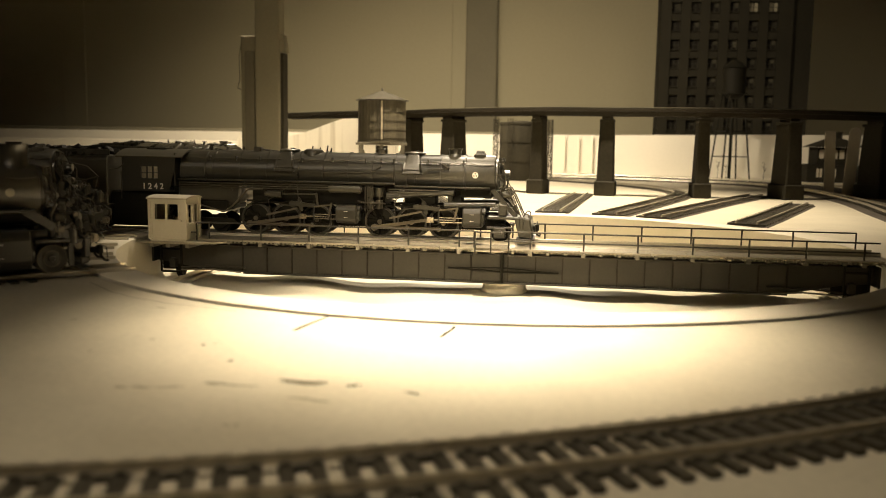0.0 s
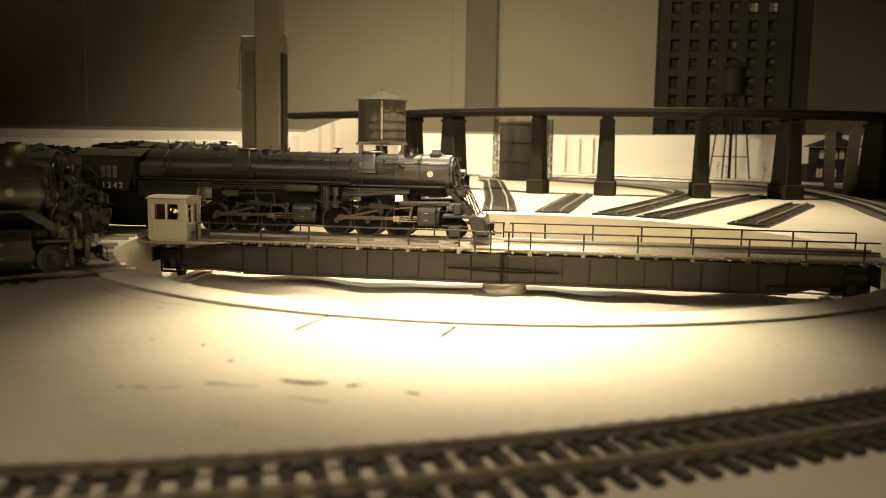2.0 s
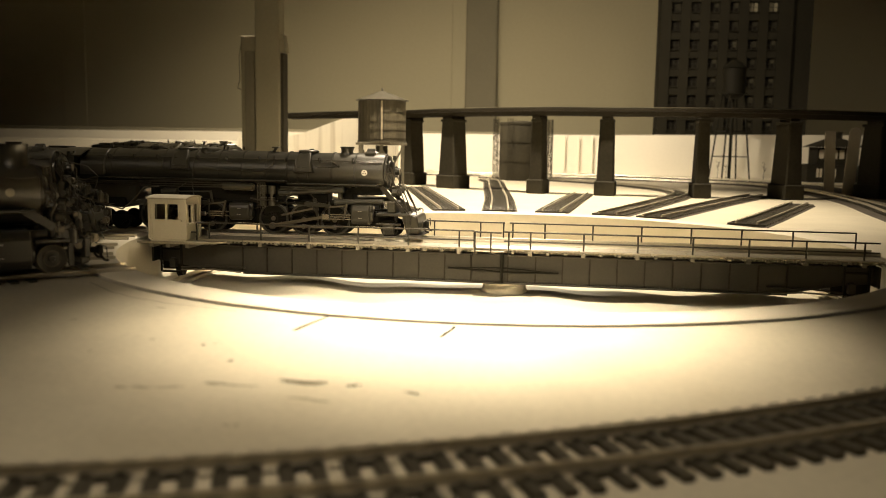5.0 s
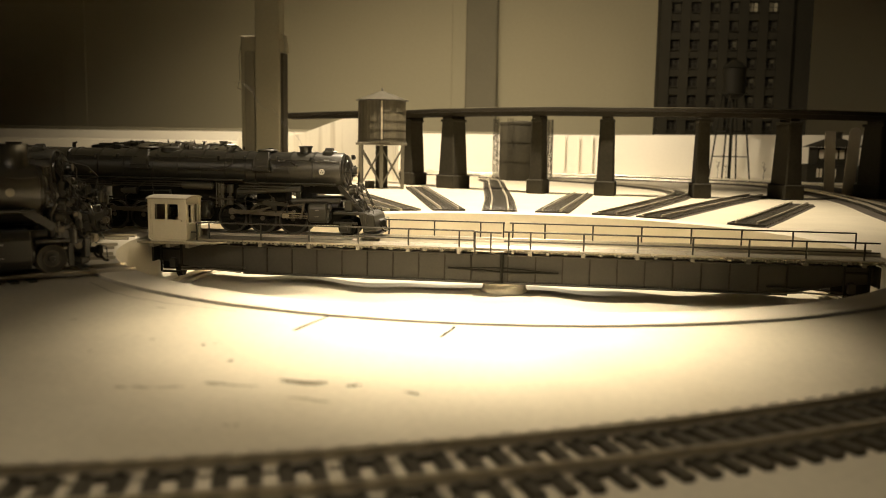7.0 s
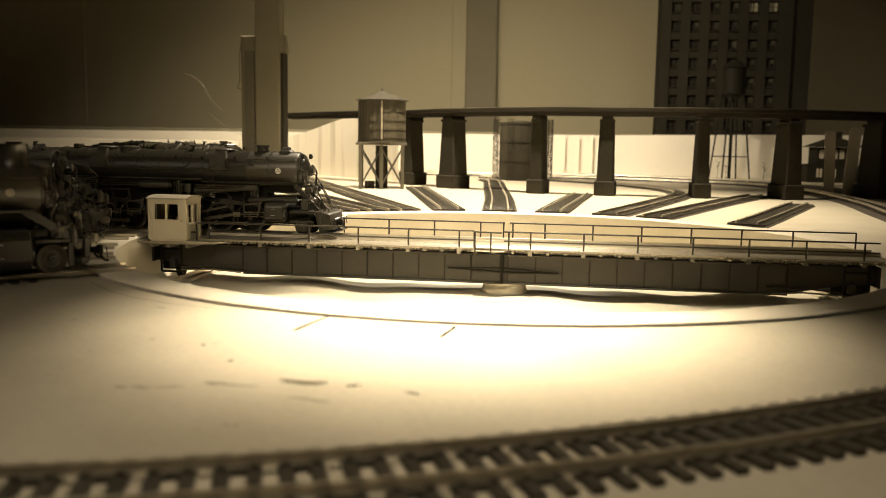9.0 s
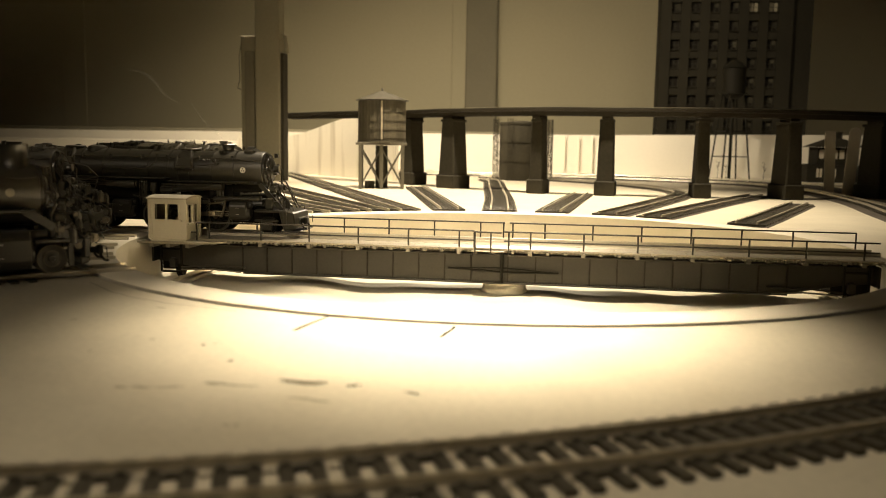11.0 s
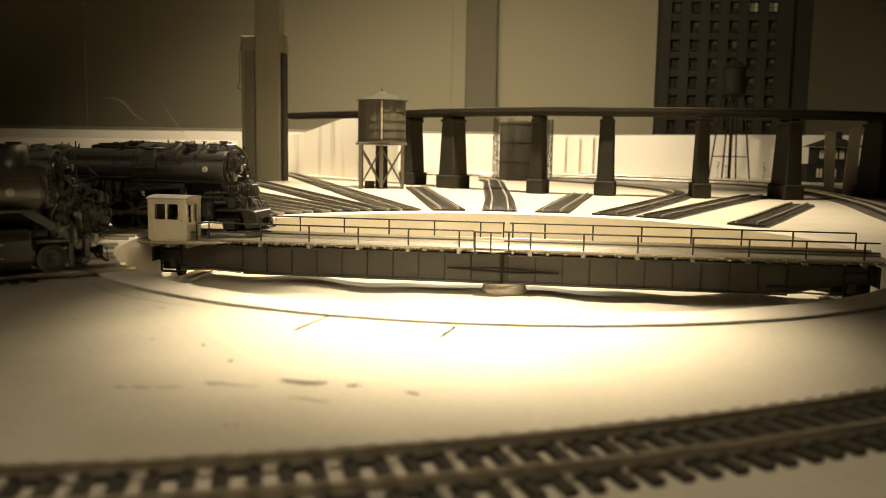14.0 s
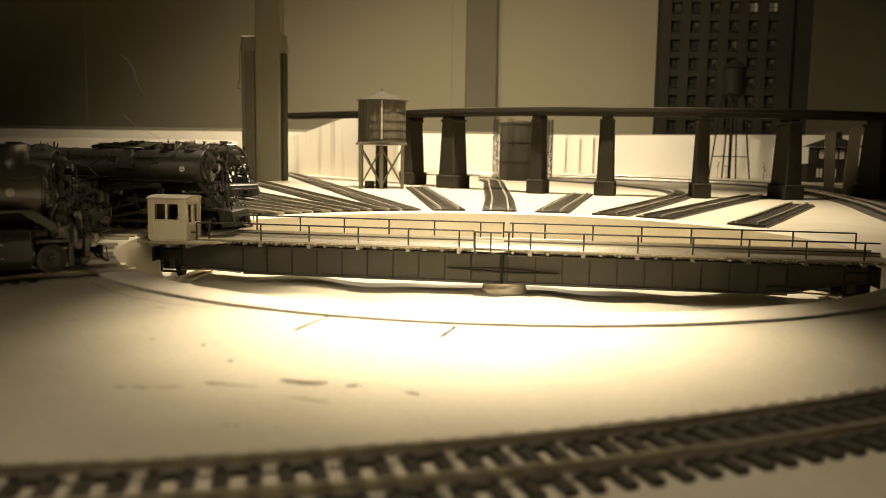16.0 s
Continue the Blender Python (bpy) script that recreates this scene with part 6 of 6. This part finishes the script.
for x, y, z, q in ((0.006, -0.012, 0.030, 0.0028), (0.011, -0.012, 0.0245, 0.0022), (0.018, -0.012, 0.0215, 0.0024), (0.024, -0.011, 0.0205, 0.0020), (0.030, -0.010, 0.0185, 0.0022), (0.007, -0.011, 0.0385, 0.0020)):
    part("pump_casting", rod(box(BM(), (x - q, y - q * 0.7, z - q), (x + q, y + q * 0.7, z + q), 0.0005), (x, y - q * 1.4, z), (x, y, z), q * 0.6, n=10), SMOKEBOX, third)
far_one = copy_thing(engine, pose(0.405 * math.cos(radians(135.8)), 0.405 * math.sin(radians(135.8)), 0.0016, 0, 0, -44.2))
tagged(far_one, "black steam locomotive standing on a far stub track")
near_one = loco("dark steam locomotive with large cylinders waiting on the near track", pose(-0.2675 * math.cos(radians(44.5)), -0.2675 * math.sin(radians(44.5)), 0, 0, 0, 44.5), 0.0395, True)
# crowded pumps, valves and pipes about the front ends of the waiting engines
def front_fittings(engine_at, count, seed, x1, z0, z1):
    g = random.Random(seed)
    for k in range(count):
        x, y, z, q = g.uniform(0.004, x1), g.uniform(-0.0150, -0.0080), g.uniform(z0, z1), g.uniform(0.0008, 0.0019)
        z = min(z, z1 - (x - 0.004) / (x1 - 0.004) * (z1 - z0) * 0.62)
        kind = k % 4
        bm = BM()
        if kind == 0:
            rod(bm, (x, y, z - q * 1.6), (x, y, z + q * 1.6), q, n=10)
            rod(bm, (x, y, z + q * 1.6), (x, y, z + q * 2.4), q * 0.5, n=8)
        elif kind == 1:
            box(bm, (x - q * 1.3, y - q, z - q * 0.8), (x + q * 1.3, y + q, z + q * 0.8), 0.0003)
            rod(bm, (x, y - q * 1.7, z), (x, y - q, z), q * 0.5, n=8)
        elif kind == 2:
            wire(bm, [(x, y, z), (x + g.uniform(0.001, 0.004), y - 0.001, z - g.uniform(0.001, 0.004)), (x + g.uniform(0.002, 0.006), y, z - g.uniform(0.004, 0.009))], 0.00042, 6)
        else:
            rod(bm, (x, y - q, z), (x, y + q, z), q * 1.15, n=12)
            rod(bm, (x, y - q * 1.5, z), (x, y - q, z), q * 0.6, n=8)
        part(("strainer", "valve_box", "feed_pipe", "pump_head")[kind], bm, (SMOKEBOX, BLACK, PIPE, ROD)[kind], engine_at, "", kind != 1)


front_fittings(third, 44, 21, 0.034, 0.012, 0.042)
front_fittings(near_one, 26, 8, 0.020, 0.014, 0.036)
# Pale rings added on the front wheel, standing in for light on its edges.
for o in [o for o in near_one.children if o.name.startswith("carrying_wheel") and o.location.x > 0 and o.location.y < 0]:
    for r0, r1 in ((0.0060, 0.0064), (0.0034, 0.0037)):
        part("tyre", lathe(BM(), [(r0, 0.0010), (r0, 0.0013), (r1, 0.0013), (r1, 0.0010)], 32, Y_AXIS(0, 0, 0)), ROD, o, "pale steel ring painting the lit wheel rim")
cab_number = text_part("1242", 0.0054, WHITE, [o for o in engine.children if o.name.startswith("cab") and "label" in o][0], pose(-0.2243, -0.0182, 0.0307, 90, 0, 0), "number_lettering", "white painted engine number")


# ---- smoke ----
SMOKE = bpy.data.materials.new("thin_white_smoke")
SMOKE.use_nodes = True
_s = SMOKE.node_tree.nodes["Principled BSDF"]
_s.inputs["Base Color"].default_value, _s.inputs["Roughness"].default_value, _s.inputs["Alpha"].default_value = (0.8, 0.77, 0.68, 1), 1.0, 0.05
smoke = thing("smoke_wisp", "faint thin wisp of white smoke above the chimney", "smoke", m=pose(0, 0, 0))


def smoke_piece(keys, r0, r1):
    """A thin tapering curl through its points."""
    pts = [Vector(p) for p in smooth_line(keys, 7)]
    bm = BM()
    rings = []
    for i, p in enumerate(pts):
        u = i / (len(pts) - 1)
        r = (r0 + (r1 - r0) * u) * math.sin(math.pi * min(1, max(0.04, u * 0.96 + 0.02)))
        d = (pts[min(i + 1, len(pts) - 1)] - pts[max(i - 1, 0)]).normalized()
        a = d.cross(Vector((0, 1, 0))).normalized()
        b = d.cross(a)
        rings.append([bm.verts.new(p + (a * math.cos(k * 1.0472) + b * math.sin(k * 1.0472)) * r) for k in range(6)])
    for p, q in zip(rings, rings[1:]):
        for k in range(6):
            bm.faces.new((p[k], p[(k + 1) % 6], q[(k + 1) % 6], q[k]))
    return part("curl", bm, SMOKE, smoke, "", True)


curl_low = smoke_piece([(0, 0, 0), (-0.008, 0.001, 0.010), (-0.020, 0.002, 0.018), (-0.031, 0.001, 0.030)], 0.0005, 0.0010)
curl_high = smoke_piece([(-0.029, 0.001, 0.028), (-0.038, 0.002, 0.034), (-0.044, 0.002, 0.043), (-0.050, 0.001, 0.048), (-0.058, 0.0, 0.050)], 0.0008, 0.0012)


# ---- movement ----
GLIDE = [(0.0, 0.0), (0.5, -7.1), (1.0, -14.2), (2.0, -28.4), (3.0, -42.6), (4.0, -56.5), (6.5, -91.6), (7.0, -98.4), (8.0, -113.0), (9.0, -127.4), (9.6, -135.6), (10.2, -143.3), (10.8, -149.4), (11.5, -155.7), (12.0, -159.8), (13.0, -168.4), (14.0, -176.9), (15.0, -185.2), (16.0, -192.8)]


def travel(s):
    ts, xs = [g[0] for g in GLIDE], [g[1] for g in GLIDE]
    return float(np.interp(s, ts, xs)) / 1000


def motions():
    times = [0.25 * i for i in range(65)]
    walk(engine, [(s, pose(travel(s), 0, 0)) for s in times])
    turn = {s: travel(s) / 0.0100 for s in times}
    # the smoke leaves the chimney after five seconds, then trails along with the engine
    rows, low, high = [], [], []
    for s in times:
        up = max(0.0, min(1.0, (s - 4.6) / 1.6))
        up = up * up * (3 - 2 * up)
        rows.append((s, pose(-0.0285 + travel(s), 0, 0.0555)))
        low.append((s, pose(0.030 * (1 - up), 0, -0.040 * (1 - up), 0, 9 * math.sin(1.9 * s) * up, 14 * math.sin(0.8 * s) * up)))
        high.append((s, pose(0.036 * (1 - up), 0, -0.060 * (1 - up) + 0.004 * up * math.sin(1.3 * s), 0, 12 * math.sin(1.6 * s + 1) * up, 20 * math.sin(0.7 * s) * up)))
    walk(smoke, rows)
    walk(curl_low, low)
    walk(curl_high, high)

    def pin_at(s, side):
        px, pz = PIN if side < 0 else (-PIN[0], PIN[1])
        a = turn[s]
        return px * math.cos(a) + pz * math.sin(a), -px * math.sin(a) + pz * math.cos(a)
    for o in list(engine.children):
        side = -1 if o.location.y < 0 else 1
        kind = o.name.split(".")[0]
        home = o.location.copy()
        if kind == "driving_wheel":
            flip = 0 if side < 0 else 180
            walk(o, [(s, Matrix.Translation(home) @ Matrix.Rotation(turn[s], 4, "Y") @ Matrix.Rotation(radians(flip), 4, "Z")) for s in times])
        elif kind == "carrying_wheel":
            rr = home.z - 0.0030
            flip = 0 if side < 0 else 180
            walk(o, [(s, Matrix.Translation(home) @ Matrix.Rotation(travel(s) / rr, 4, "Y") @ Matrix.Rotation(radians(flip), 4, "Z")) for s in times])
        elif kind == "side_rod":
            mid = FRONT_AXLES[1] if home.x > -0.09 else REAR_AXLES[1]
            rows = []
            for s in times:
                px, pz = pin_at(s, side)
                rows.append((s, pose(mid + px, home.y, WHEEL_Z + pz)))
            walk(o, rows)
        elif kind in ("main_rod", "crosshead"):
            ax = FRONT_AXLES[0] if home.x > -0.09 else REAR_AXLES[0]
            rows = []
            for s in times:
                px, pz = pin_at(s, side)
                dz = 0.0026 - pz
                dx = math.sqrt(0.0365 ** 2 - dz * dz)
                if kind == "main_rod":
                    rows.append((s, pose(ax + px, home.y, WHEEL_Z + pz, 0, math.degrees(-math.atan2(dz, dx)), 0)))
                else:
                    rows.append((s, pose(ax + px + dx, home.y, WHEEL_Z + 0.0026)))
            walk(o, rows)


motions()
